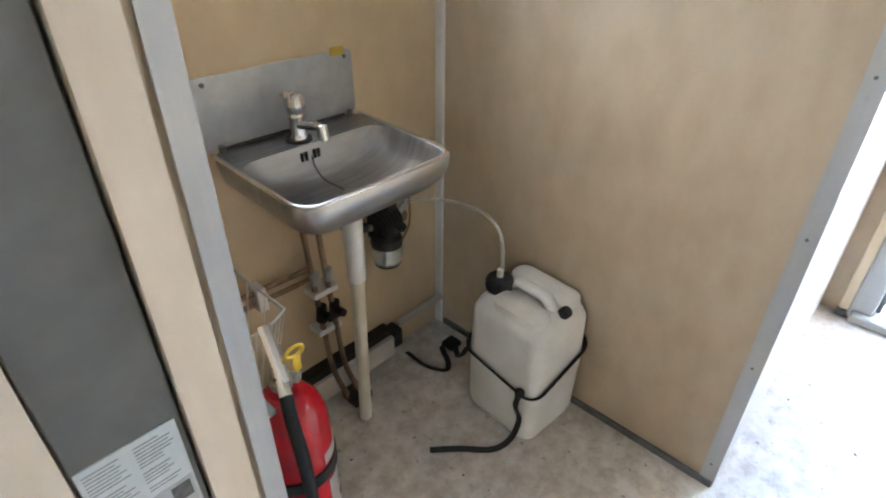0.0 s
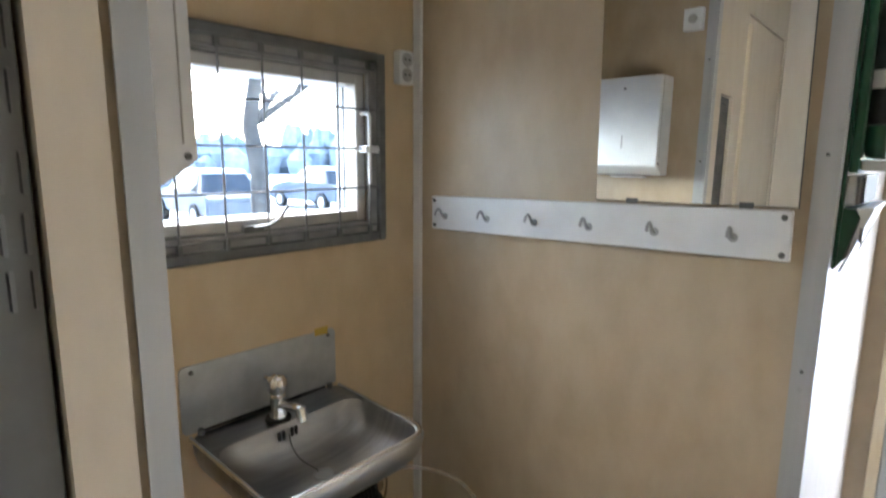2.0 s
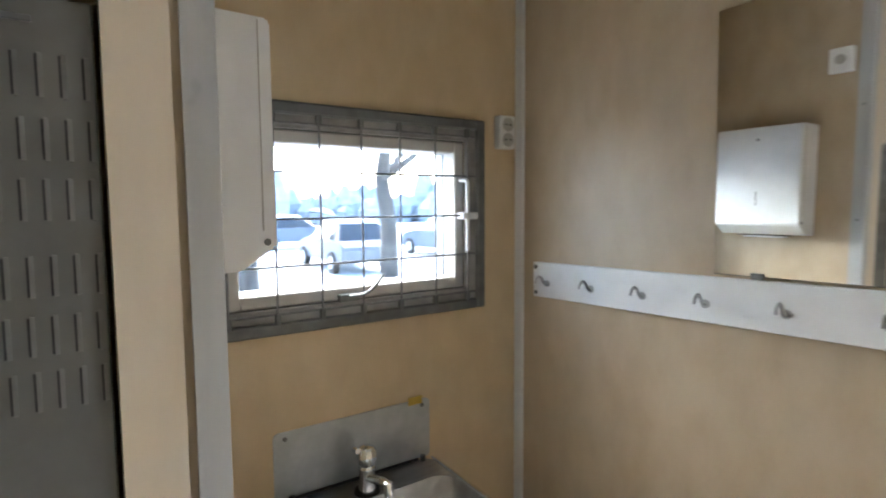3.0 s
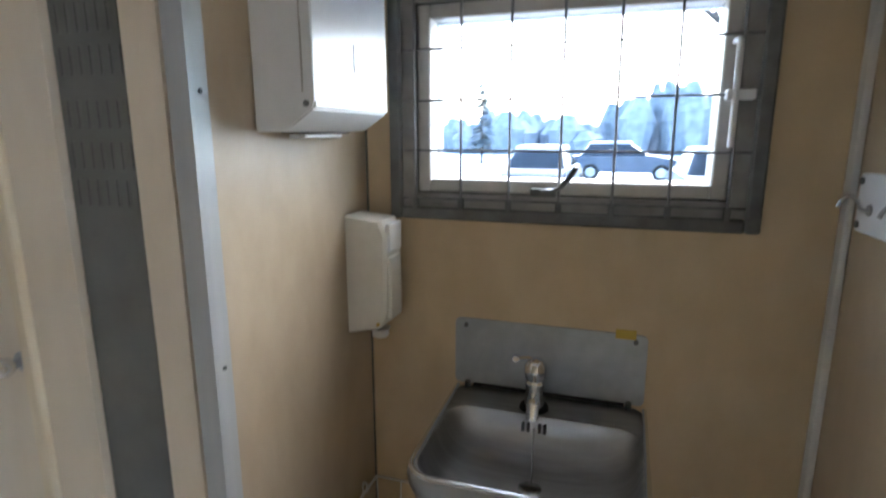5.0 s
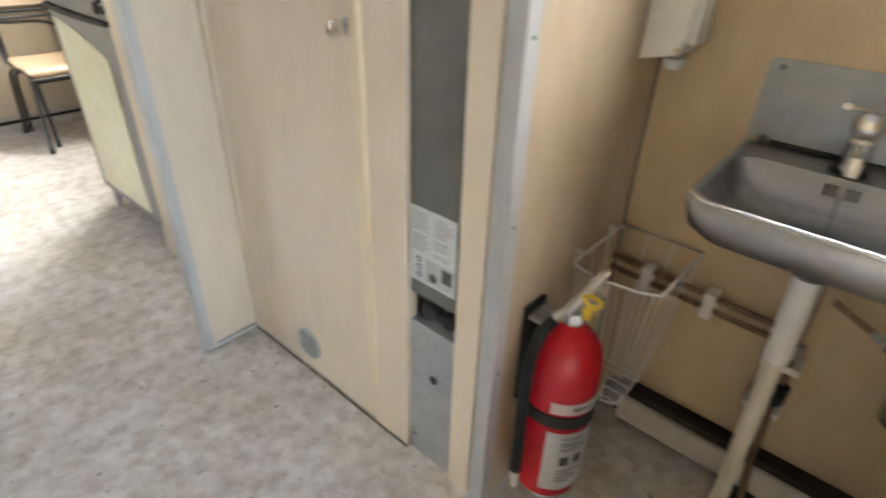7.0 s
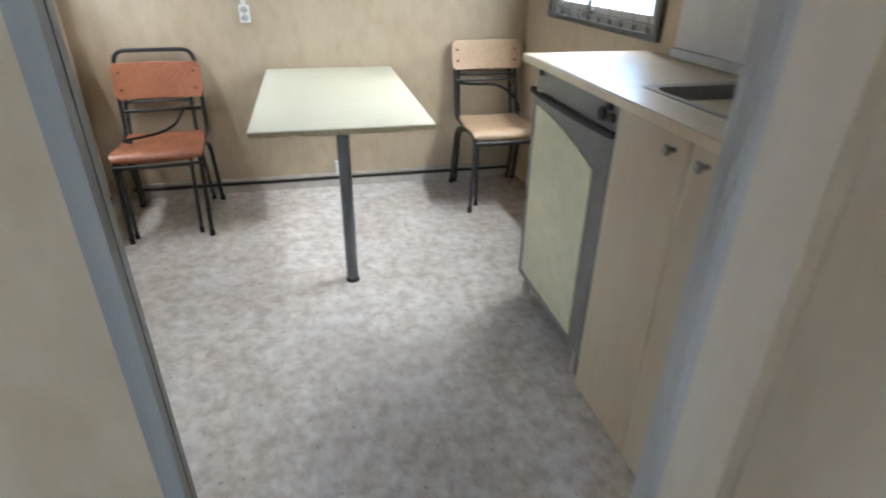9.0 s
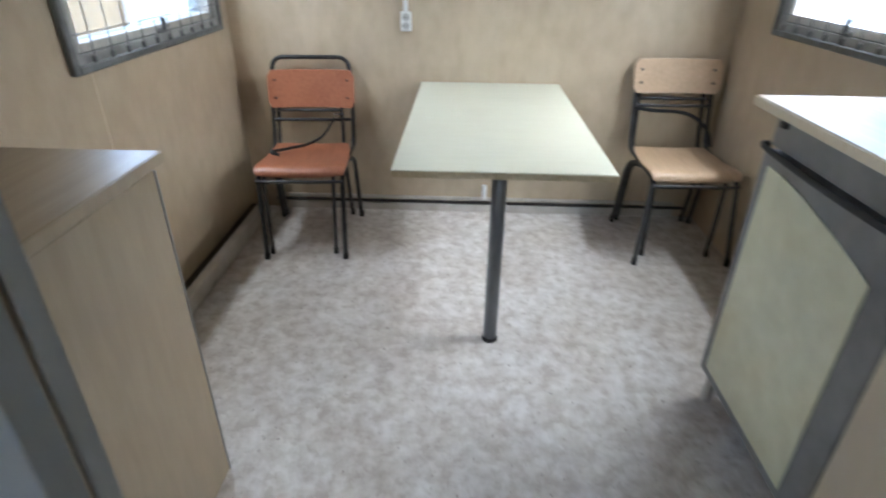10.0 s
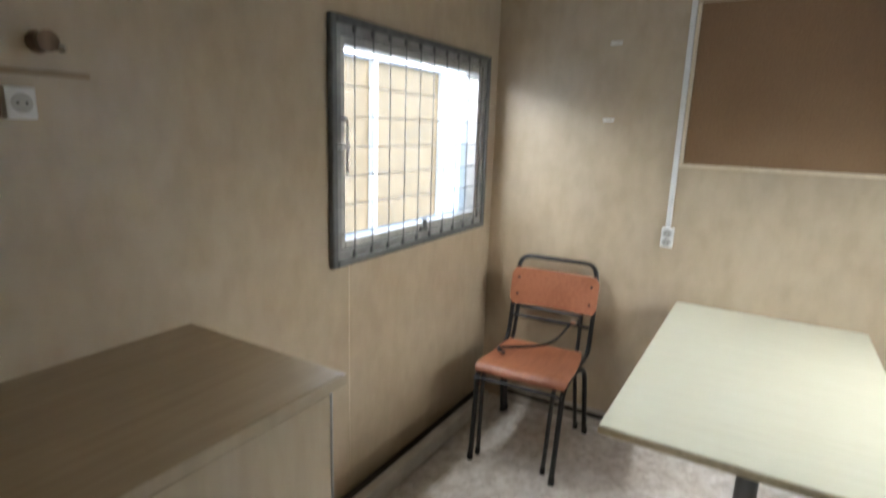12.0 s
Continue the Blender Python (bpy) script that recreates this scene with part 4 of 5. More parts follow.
part("frame", B(XW + 0.001, XW + 0.018, -0.28, -0.266, 1.3455, 2.0, 0.002), M_TRIMWOOD, pb)
cd = solo("conduit", B(XW, XW + 0.016, -0.306, -0.284, 1.06, ZC, 0.003), M_WHITE, "white cable conduit running down the wall", "conduit")

# ---------------- washing niche ----------------
# wash basin of pressed steel
BX0, BX1, BY0, BY1, BZ = 0.612, 1.014, 0.966, YN - 0.004, 0.852
wb = thing("wash_basin", ((BX0 + BX1) / 2, (BY0 + BY1) / 2, 0.73), "brushed stainless steel wash basin on the wall", "wash basin")
bm = bmesh.new()
n = 6
loft(bm, [rrect(BX0 + 0.12, BX1 - 0.12, BY0 + 0.11, BY1 - 0.12, BZ - 0.092, 0.05, n), rrect(BX0 + 0.06, BX1 - 0.06, BY0 + 0.06, BY1 - 0.08, BZ - 0.088, 0.06, n),
          rrect(BX0 + 0.025, BX1 - 0.025, BY0 + 0.025, BY1 - 0.03, BZ - 0.073, 0.055, n), rrect(BX0 + 0.008, BX1 - 0.008, BY0 + 0.008, BY1, BZ - 0.052, 0.048, n),
          rrect(BX0 + 0.001, BX1 - 0.001, BY0 + 0.001, BY1, BZ - 0.026, 0.045, n),
          rrect(BX0, BX1, BY0, BY1, BZ - 0.006, 0.042, n), rrect(BX0 + 0.003, BX1 - 0.003, BY0 + 0.003, BY1, BZ, 0.04, n),
          rrect(BX0 + 0.011, BX1 - 0.011, BY0 + 0.011, BY1 - 0.004, BZ + 0.001, 0.038, n), rrect(BX0 + 0.013, BX1 - 0.013, BY0 + 0.013, BY1 - 0.088, BZ - 0.001, 0.045, n),
          rrect(BX0 + 0.017, BX1 - 0.017, BY0 + 0.017, BY1 - 0.091, BZ - 0.014, 0.05, n), rrect(BX0 + 0.024, BX1 - 0.024, BY0 + 0.024, BY1 - 0.096, BZ - 0.034, 0.056, n),
          rrect(BX0 + 0.038, BX1 - 0.038, BY0 + 0.036, BY1 - 0.104, BZ - 0.052, 0.06, n), rrect(BX0 + 0.062, BX1 - 0.062, BY0 + 0.055, BY1 - 0.117, BZ - 0.066, 0.056, n),
          rrect(BX0 + 0.1, BX1 - 0.1, BY0 + 0.08, BY1 - 0.132, BZ - 0.075, 0.045, n), rrect(BX0 + 0.15, BX1 - 0.15, BY0 + 0.11, BY1 - 0.15, BZ - 0.08, 0.03, n)])


def sloped(bm):
    """The basin falls a little towards its front."""
    for v in bm.verts:
        v.co.z -= 0.013 * (1 - (v.co.y - BY0) / (BY1 - BY0))
    return bm


basin = part("basin", sloped(bm), M_STEEL, wb, "", 35)
bm = bmesh.new()
edge = [Vector(q) + Vector((0, 0, 0.002)) for q in rrect(BX0 + 0.005, BX1 - 0.005, BY0 + 0.005, BY1 + 0.05, BZ, 0.048, n)]
edge = [q for q in edge if q.y < YN - 0.1]
edge.sort(key=lambda q: math.atan2(q.x - 0.813, 1.2 - q.y))
edge = [Vector((edge[0].x, BY1 - 0.012, BZ + 0.002))] + edge + [Vector((edge[-1].x, BY1 - 0.012, BZ + 0.002))]
sweep(bm, edge, 0.0055, 0.0045, seg=8)
bm = sloped(bm)
part("rim", bm, M_RIM, wb, "rolled rim", 60)
part("waste", C((0.812, 1.10, BZ - 0.092), (0.812, 1.10, BZ - 0.084), 0.022, seg=20), M_CHROME, basin)
for k, dx in enumerate((-0.022, -0.011, 0.011, 0.022)):
    part("overflow_slot", B(0.80 + dx - 0.003, 0.80 + dx + 0.003, BY1 - 0.099, BY1 - 0.0925, BZ - 0.037, BZ - 0.017, 0.001), M_SLIT, basin)
part("plug_chain", sweep(bmesh.new(), curve_points([(0.80, BY1 - 0.101, BZ - 0.026), (0.801, BY1 - 0.108, BZ - 0.052), (0.805, BY1 - 0.135, BZ - 0.077), (0.812, 1.12, BZ - 0.083)]), 0.0018, seg=6), M_FRAME, basin, "thin ball chain")
# zinc plate on the wall
pl = thing("splash_plate", (0.81, YN, BZ), "blue-grey metal splash plate screwed to the wall", "splash plate")
bm = bmesh.new()
ring = [(x, z) for x, z, q in [(p[0], p[1], 0) for p in rrect(0.607, 1.008, BZ + 0.004, 1.008, 0, 0.012, 3)]]
loft(bm, [[(x, YN - 0.0005, z) for x, z in ring], [(x, YN - 0.004, z) for x, z in ring]])
part("plate", bm, M_PLATE, pl)
for x, z in ((0.632, 0.993), (0.985, 0.993)):
    part("screw", C((x, YN - 0.004, z), (x, YN - 0.007, z), 0.005, seg=10), M_FRAME, pl)
# added dark strip: the shadow where ledge and plate meet
part("ledge_shade", B(0.65, 0.97, YN - 0.012, YN - 0.0045, BZ + 0.0015, BZ + 0.007, 0.001), M_SLIT, pl, "dark strip painting the shadow behind the basin ledge")
for x in (0.64, 0.978):
    part("bolt", C((x, YN - 0.018, BZ + 0.002), (x, YN - 0.018, BZ + 0.016), 0.007, seg=6), M_FRAME, pl)
solo("tape", B(0.945, 0.985, YN - 0.006, YN - 0.0045, 0.998, 1.018, 0.0005), M_TAPE, "scrap of yellow tape stuck above the plate", "tape")
# tap
tp = thing("tap", (0.795, 1.24, BZ), "chrome lever tap on the basin", "tap")
part("base_plate", C((0.795, 1.245, BZ + 0.001), (0.795, 1.245, BZ + 0.008), 0.03, 0.028, seg=24), M_BLACK, tp, "black base gasket")
tb2 = part("body", spin(bmesh.new(), [(0.021, 0.008), (0.019, 0.02), (0.0175, 0.05), (0.0195, 0.055), (0.0195, 0.06), (0.017, 0.064), (0.021, 0.07), (0.0235, 0.082), (0.0225, 0.096), (0.016, 0.106), (0.0, 0.109)], (0.795, 1.245, BZ)), M_CHROME, tp, "", 40)
part("spout", sweep(bmesh.new(), rounded([(0.795, 1.235, BZ + 0.038), (0.80, 1.178, BZ + 0.05), (0.803, 1.162, BZ + 0.046)], 0.015), 0.011, 0.0095, seg=12), M_CHROME, tp, "", 50)
part("aerator", C((0.803, 1.166, BZ + 0.052), (0.804, 1.160, BZ + 0.022), 0.0125, 0.0115, seg=16), M_CHROME, tp, "", 40)
lv = part("lever", sweep(bmesh.new(), curve_points([(0.795, 1.245, BZ + 0.10), (0.785, 1.239, BZ + 0.111), (0.772, 1.23, BZ + 0.113), (0.76, 1.221, BZ + 0.115)]), 0.0075, 0.0045, seg=8), M_CHROME, tp, "", 50)
part("lever_tip", sweep(bmesh.new(), [(0.76, 1.214, BZ + 0.116), (0.759, 1.229, BZ + 0.115)], 0.007, 0.006, seg=8), M_CHROME, lv, "", 50)
# drain pipe
dp = thing("drain_pipe", (0.829, 1.142, 0.0), "yellowed white plastic drain pipe under the basin", "drain pipe")
part("pipe", C((0.829, 1.142, 0.004), (0.816, 1.105, 0.56), 0.0172, seg=20), M_PIPE, dp, "", 40)
part("sleeve", C((0.817, 1.107, 0.53), (0.812, 1.10, 0.715), 0.0215, 0.024, seg=20), M_WHITE, dp, "white upper sleeve", 40)
part("nut", C((0.812, 1.10, 0.715), (0.812, 1.10, 0.758), 0.026, 0.03, seg=12), M_FRAME, dp)
part("collar", C((0.829, 1.142, 0.0), (0.829, 1.142, 0.006), 0.024, seg=20), M_SKIRT, dp)
# water pipes with valves
wp = thing("water_pipes", (0.83, YN - 0.03, 0.0), "two old brown water pipes with black valves and white clips", "pipes")
for x, y0 in ((0.80, 1.262), (0.838, 1.255)):
    p = part("pipe", sweep(bmesh.new(), rounded([(x - 0.01, y0 + 0.02, 0.62), (x, y0 + 0.015, 0.40), (x + 0.012, y0, 0.12), (x + 0.03, y0 - 0.04, 0.02)], 0.05), 0.0085), M_COPPER, wp, "", 50)
    part("valve", C((x + 0.004, y0 + 0.008, 0.315), (x + 0.007, y0 + 0.006, 0.365), 0.017, 0.014, seg=10), M_BLACK, p, "black valve body")
    part("valve_grip", C((x + 0.005, y0 - 0.005, 0.34), (x + 0.006, y0 - 0.035, 0.345), 0.012, seg=8), M_BLACK, p)
    part("coupling", C((x, y0 + 0.012, 0.44), (x, y0 + 0.012, 0.475), 0.014, seg=8), M_STEEL, p)
for z in (0.405, 0.275):
    part("clip", B(0.785, 0.862, YN - 0.055, YN - 0.001, z - 0.009, z + 0.009, 0.004, 2), M_WHITE, wp, "white plastic pipe clip")
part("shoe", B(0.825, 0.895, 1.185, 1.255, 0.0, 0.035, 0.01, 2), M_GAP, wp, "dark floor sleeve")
for z in (0.485, 0.452):
    part("branch", sweep(bmesh.new(), [(XN + 0.003, YN - 0.022, z + 0.008), (0.80, YN - 0.03, z)], 0.0075), M_COPPER, wp, "", 50)
for x in (0.498, 0.648):
    part("bracket", B(x - 0.013, x + 0.013, YN - 0.045, YN - 0.0005, 0.435, 0.502, 0.004, 2), M_WHITE, wp, "white plastic pipe bracket")
# pressure pump
pm = thing("water_pump", (1.035, YN - 0.05, 0.40), "small black water pump with a clear filter bowl on the wall", "pump")
part("mount", B(1.0, 1.062, YN - 0.026, YN - 0.001, 0.47, 0.575, 0.006, 2), M_BLACK, pm)
part("body", C((0.985, YN - 0.062, 0.538), (1.072, YN - 0.062, 0.55), 0.037, 0.034, seg=20), M_BLACK, pm, "", 40)
for k in range(6):
    x = 0.99 + k * 0.0145
    part("cooling_fin", C((x, YN - 0.062, 0.541 + k * 0.0016), (x + 0.005, YN - 0.062, 0.542 + k * 0.0016), 0.043 - 0.0005 * k, seg=18), M_RUBBER, pm)
part("pressure_switch", B(1.02, 1.062, YN - 0.085, YN - 0.04, 0.575, 0.605, 0.006, 2), M_BLACK, pm)
part("side_fitting", spin(bmesh.new(), [(0.012, -0.02), (0.02, -0.012), (0.022, 0.008), (0.014, 0.02), (0.0, 0.024)], (1.098, YN - 0.06, 0.535), 14), M_COPPER, pm, "brown side fitting", 40)
part("side_nut", C((1.088, YN - 0.06, 0.5), (1.104, YN - 0.062, 0.486), 0.017, seg=6), M_BLACK, pm)
part("head", spin(bmesh.new(), [(0.05, 0.0), (0.054, 0.012), (0.05, 0.03), (0.036, 0.04), (0.03, 0.085), (0.0, 0.09)], (1.03, YN - 0.062, 0.455)), M_BLACK, pm, "", 40)
part("bowl", spin(bmesh.new(), [(0.034, 0.0), (0.045, 0.005), (0.05, 0.02), (0.052, 0.07)], (1.03, YN - 0.062, 0.388)), M_CLEAR, pm, "smoky clear filter bowl", 40)
part("strainer", C((1.03, YN - 0.062, 0.396), (1.03, YN - 0.062, 0.452), 0.031, seg=18), M_RIM, pm, "bright strainer", 40)
part("bowl_ring", spin(bmesh.new(), [(0.036, 0.383), (0.044, 0.385), (0.046, 0.391), (0.036, 0.393)], (1.03, YN - 0.062, 0.0), 20), M_BLACK, pm, "", 40)
part("inlet", C((0.975, YN - 0.055, 0.535), (0.905, YN - 0.05, 0.565), 0.011, seg=10), M_STEEL, pm)
part("inlet_nut", C((0.955, YN - 0.053, 0.543), (0.938, YN - 0.052, 0.55), 0.017, seg=6), M_FRAME, pm)
part("inlet_pipe", C((0.905, YN - 0.05, 0.565), (0.82, YN - 0.045, 0.60), 0.008, seg=10), M_COPPER, pm)
part("outlet", C((1.085, YN - 0.062, 0.55), (1.12, YN - 0.062, 0.575), 0.013, seg=10), M_STEEL, pm)
solo("pump_cable", sweep(bmesh.new(), curve_points([(1.06, YN - 0.04, 0.425), (1.11, YN - 0.03, 0.42), (1.165, YN - 0.02, 0.46), (1.178, YN - 0.012, 0.53), (1.172, YN - 0.015, 0.605)]), 0.003, seg=6), M_COPPER, "thin cable looping from the pump to the outlet", "cable", smooth=50)
so = thing("outlet_box", (1.145, YN, 0.60), "white surface-mounted outlet box above the pump", "outlet")
part("box", B(1.112, 1.18, YN - 0.04, YN - 0.0005, 0.60, 0.672, 0.005, 2), M_WHITE, so)
part("lid", B(1.117, 1.175, YN - 0.046, YN - 0.0405, 0.605, 0.667, 0.003, 2), M_WHITE, so)
solo("cable_duct", B(1.182, XH - 0.013, YN - 0.014, YN - 0.0005, 0.618, 0.642, 0.003), M_WHITE, "white cable duct on the wall", "cable duct")
pm.location.x += 0.014
pm.location.y += 0.0055
pm.location.z += 0.012
pm.scale = (0.88, 0.88, 0.9)
# convector under the basin
cv = convector("convector", (0.52, 1.05, YN - 0.062, YN - 0.045, 0.03, 0.108), (0.50, 1.055, YN - 0.044, YN - 0.002, 0.035, 0.128), "low convector heater under the wash basin")
part("end_cap", B(1.0505, 1.09, YN - 0.058, YN - 0.006, 0.05, 0.118, 0.006, 2), M_BLACK, cv, "black end cap")
part("end_cap", B(0.47, 0.4995, YN - 0.058, YN - 0.006, 0.05, 0.118, 0.006, 2), M_BLACK, cv, "black end cap")
solo("wall_pipe", C((1.091, YN - 0.03, 0.118), (XH - 0.013, YN - 0.03, 0.122), 0.012, seg=12), M_SKIRT, "pale pipe running from the convector to the corner", "pipe", smooth=40)

# water canister with strap and hose
JX, JY = 1.19, 0.845
jg = thing("water_canister", (JX, JY, 0.0), "white plastic water canister with black caps", "canister", turn=-4.0, world_parts=False)
hx, hy = 0.107, 0.118
bm = bmesh.new()
loft(bm, [rrect(-hx + 0.02, hx - 0.02, -hy + 0.02, hy - 0.02, 0.0, 0.03), rrect(-hx + 0.006, hx - 0.006, -hy + 0.006, hy - 0.006, 0.008, 0.035), rrect(-hx, hx, -hy, hy, 0.03, 0.035),
          rrect(-hx - 0.003, hx + 0.003, -hy - 0.003, hy + 0.003, 0.20, 0.035), rrect(-hx, hx, -hy, hy, 0.355, 0.035), rrect(-hx + 0.008, hx - 0.008, -hy + 0.008, hy - 0.008, 0.38, 0.04),
          rrect(-hx + 0.03, hx - 0.03, -hy + 0.03, hy - 0.03, 0.398, 0.04), rrect(-hx + 0.06, hx - 0.06, -hy + 0.05, hy - 0.05, 0.402, 0.03)])
part("body", bm, M_JUG, jg, "", 45)
bm = bmesh.new()
loft(bm, [rrect(-hx + 0.012, -0.024, -hy + 0.02, hy - 0.055, 0.37, 0.028), rrect(-hx + 0.014, -0.026, -hy + 0.022, hy - 0.058, 0.405, 0.028), rrect(-hx + 0.03, -0.038, -hy + 0.034, hy - 0.07, 0.417, 0.02)])
part("shoulder", bm, M_JUG, jg, "", 45)
bm = bmesh.new()
loft(bm, [rrect(0.024, hx - 0.01, -hy + 0.02, hy - 0.012, 0.37, 0.028), rrect(0.026, hx - 0.012, -hy + 0.022, hy - 0.014, 0.41, 0.028), rrect(0.038, hx - 0.028, -hy + 0.034, hy - 0.028, 0.422, 0.02)])
part("shoulder", bm, M_JUG, jg, "", 45)
part("grip", sweep(bmesh.new(), rounded([(0.002, -0.07, 0.39), (0.002, -0.05, 0.422), (0.002, 0.045, 0.424), (0.002, 0.062, 0.39)], 0.02), 0.019, 0.014, seg=10), M_JUG, jg, "", 60)
jg.scale = (1.05, 1.05, 1.03)
cap = part("cap", spin(bmesh.new(), [(0.03, 0.395), (0.034, 0.40), (0.034, 0.432), (0.03, 0.437), (0.0, 0.438)], (-0.035, 0.08, 0.0), 28), M_BLACK, jg, "black screw cap", 30)
for k in range(14):
    a = 2 * math.pi * k / 14
    part("cap_rib", C((-0.035 + 0.0345 * math.cos(a), 0.08 + 0.0345 * math.sin(a), 0.402), (-0.035 + 0.0345 * math.cos(a), 0.08 + 0.0345 * math.sin(a), 0.43), 0.002, seg=6), M_BLACK, cap)
part("hose_nipple", C((-0.035, 0.08, 0.437), (-0.035, 0.08, 0.46), 0.008, seg=10), M_CREAM, cap)
part("vent_cap", turned([(0.016, 0.0), (0.016, 0.024), (0.012, 0.029), (0.0, 0.03)], (0.01, -0.088, 0.385), (0.15, -0.55, 0.8), 12), M_BLACK, jg, "small black vent cap", 40)
so2 = solo("hose", sweep(bmesh.new(), curve_points([(1.12, YN - 0.062, 0.577), (1.19, 1.19, 0.578), (1.23, 1.08, 0.573), (1.21, 0.985, 0.555), (1.175, 0.94, 0.51), (1.16, 0.928, 0.455)], 8), 0.005, seg=10), M_CLEAR, "translucent hose from the pump to the canister", "hose", smooth=60)


def strap_path(z_of):
    """Points round the canister at a small gap."""
    out = []
    for x, y, z in rrect(-hx - 0.014, hx + 0.012, -hy - 0.015, hy + 0.015, 0, 0.04, 6):
        q = pose(JX, JY, 0, 0, 0, -4) @ Vector((x, y, 0))
        out.append(Vector((q.x, q.y, z_of(q.x, q.y))))
    return out


loop = strap_path(lambda x, y: 0.215 + 0.32 * (x - 1.12) + 0.11 * (y - 0.80))
st = thing("strap", (1.09, 0.76, 0.0), "black webbing strap tied round the canister, its end on the floor", "strap")
part("band", sweep(bmesh.new(), loop + [loop[0]], 0.0035, 0.014, seg=6), M_RUBBER, st, "", 60)
k0 = Vector((1.058, 0.765, 0.205))
part("knot", spin(bmesh.new(), [(0.002, -0.014), (0.013, -0.008), (0.014, 0.006), (0.002, 0.015)], k0, 10), M_RUBBER, st, "", 60)
part("tail", sweep(bmesh.new(), curve_points([k0, (1.045, 0.765, 0.165), (1.055, 0.755, 0.11), (1.03, 0.76, 0.05), (0.99, 0.79, 0.016), (0.93, 0.86, 0.012), (0.87, 0.915, 0.013)], 6), 0.0095, 0.002, seg=6, up=(1, 0, 0)), M_RUBBER, st, "", 60)
s2 = solo("strap", sweep(bmesh.new(), curve_points([(1.10, 0.985, 0.20), (1.13, 1.03, 0.12), (1.19, 1.1, 0.03), (1.235, 1.16, 0.012), (1.20, 1.18, 0.008), (1.165, 1.12, 0.006), (1.13, 1.10, 0.006), (1.10, 1.16, 0.006), (1.10, 1.25, 0.008)], 6), 0.0105, 0.0035, seg=6), M_RUBBER, "loose end of black webbing lying on the floor", "strap", smooth=60)
solo("buckle", box(bmesh.new(), 1.20, 1.25, 1.135, 1.185, 0.014, 0.034, 0.006, 2), M_BLACK, "black plastic buckle on the loose strap", "buckle")

# fire extinguisher on its wall bracket
EX, EY, ER = XN + 0.092, 0.925, 0.077
ex = thing("fire_extinguisher", (EX, EY, 0.0), "red fire extinguisher with white label and black hose", "fire extinguisher")
part("cylinder", spin(bmesh.new(), [(0.045, 0.012), (ER - 0.004, 0.02), (ER, 0.04), (ER, 0.40), (ER - 0.003, 0.43), (ER - 0.013, 0.462), (ER - 0.032, 0.487), (0.026, 0.50), (0.024, 0.515)], (EX, EY, 0.0), 36), M_RED, ex, "", 40)
part("foot_ring", spin(bmesh.new(), [(0.062, 0.0), (0.066, 0.004), (0.066, 0.022), (0.06, 0.026)], (EX, EY, 0.0), 30), M_SKIRT, ex, "grey plastic foot ring", 40)


def patch(a0, a1, z0, z1, r):
    bm = bmesh.new()
    m = 14
    lo = [bm.verts.new((EX + r * math.cos(radians(a0 + (a1 - a0) * k / m)), EY + r * math.sin(radians(a0 + (a1 - a0) * k / m)), z0)) for k in range(m + 1)]
    hi = [bm.verts.new((v.co.x, v.co.y, z1)) for v in lo]
    for k in range(m):
        bm.faces.new((lo[k], lo[k + 1], hi[k + 1], hi[k]))
    bmesh.ops.solidify(bm, geom=list(bm.faces), thickness=-0.0006)
    return bm


lb = part("label", patch(-72, 20, 0.055, 0.255, ER + 0.0012), M_PAPER, ex, "white printed label")
for z, a in ((0.236, -8), (0.222, -20), (0.212, -2), (0.20, -14), (0.125, -6), (0.113, -22), (0.10, -10), (0.088, -26)):
    part("print_line", patch(-48, a, z - 0.003, z + 0.003, ER + 0.0018), M_PRINT, lb)
for a in (-46, -22):
    part("pictogram", patch(a, a + 15, 0.145, 0.175, ER + 0.0018), M_DARKPRINT, lb)
lb2 = part("label", patch(-74, 20, 0.315, 0.348, ER + 0.0012), M_PAPER, ex, "white label band")
part("print_line", patch(-40, 5, 0.325, 0.339, ER + 0.0018), M_PRINT, lb2)
part("holder_band", spin(bmesh.new(), [(ER + 0.001, 0.272), (ER + 0.005, 0.273), (ER + 0.005, 0.306), (ER + 0.001, 0.307)], (EX, EY, 0.0), 36), M_RUBBER, ex, "black rubber band", 40)
part("bracket", B(XN + 0.0005, XN + 0.012, EY - 0.035, EY + 0.035, 0.24, 0.52, 0.003), M_BLACK, ex, "black wall bracket")
part("bracket_top", B(XN + 0.0005, XN + 0.06, EY - 0.03, EY + 0.03, 0.485, 0.50, 0.004), M_STEEL, ex)
vv = part("valve", spin(bmesh.new(), [(0.022, 0.51), (0.022, 0.535), (0.016, 0.54), (0.016, 0.56), (0.012, 0.565)], (EX, EY, 0.0), 18), M_CHROME, ex, "metal valve", 40)
part("lever", sweep(bmesh.new(), [(EX - 0.006, EY - 0.03, 0.552), (EX + 0.004, EY + 0.008, 0.576), (EX + 0.02, EY + 0.068, 0.616)], 0.013, 0.004, seg=8), M_RIM, vv, "bright metal lever", 50)
part("carry_handle", sweep(bmesh.new(), [(EX - 0.008, EY - 0.02, 0.542), (EX + 0.028, EY + 0.055, 0.565)], 0.012, 0.003, seg=8), M_RIM, vv, "", 50)
part("gauge", C((EX + 0.008, EY - 0.012, 0.545), (EX + 0.02, EY - 0.032, 0.548), 0.011, seg=16), M_STEEL, vv, "small pressure gauge")
SX, SY, SZ = EX + 0.034, EY - 0.006, 0.588
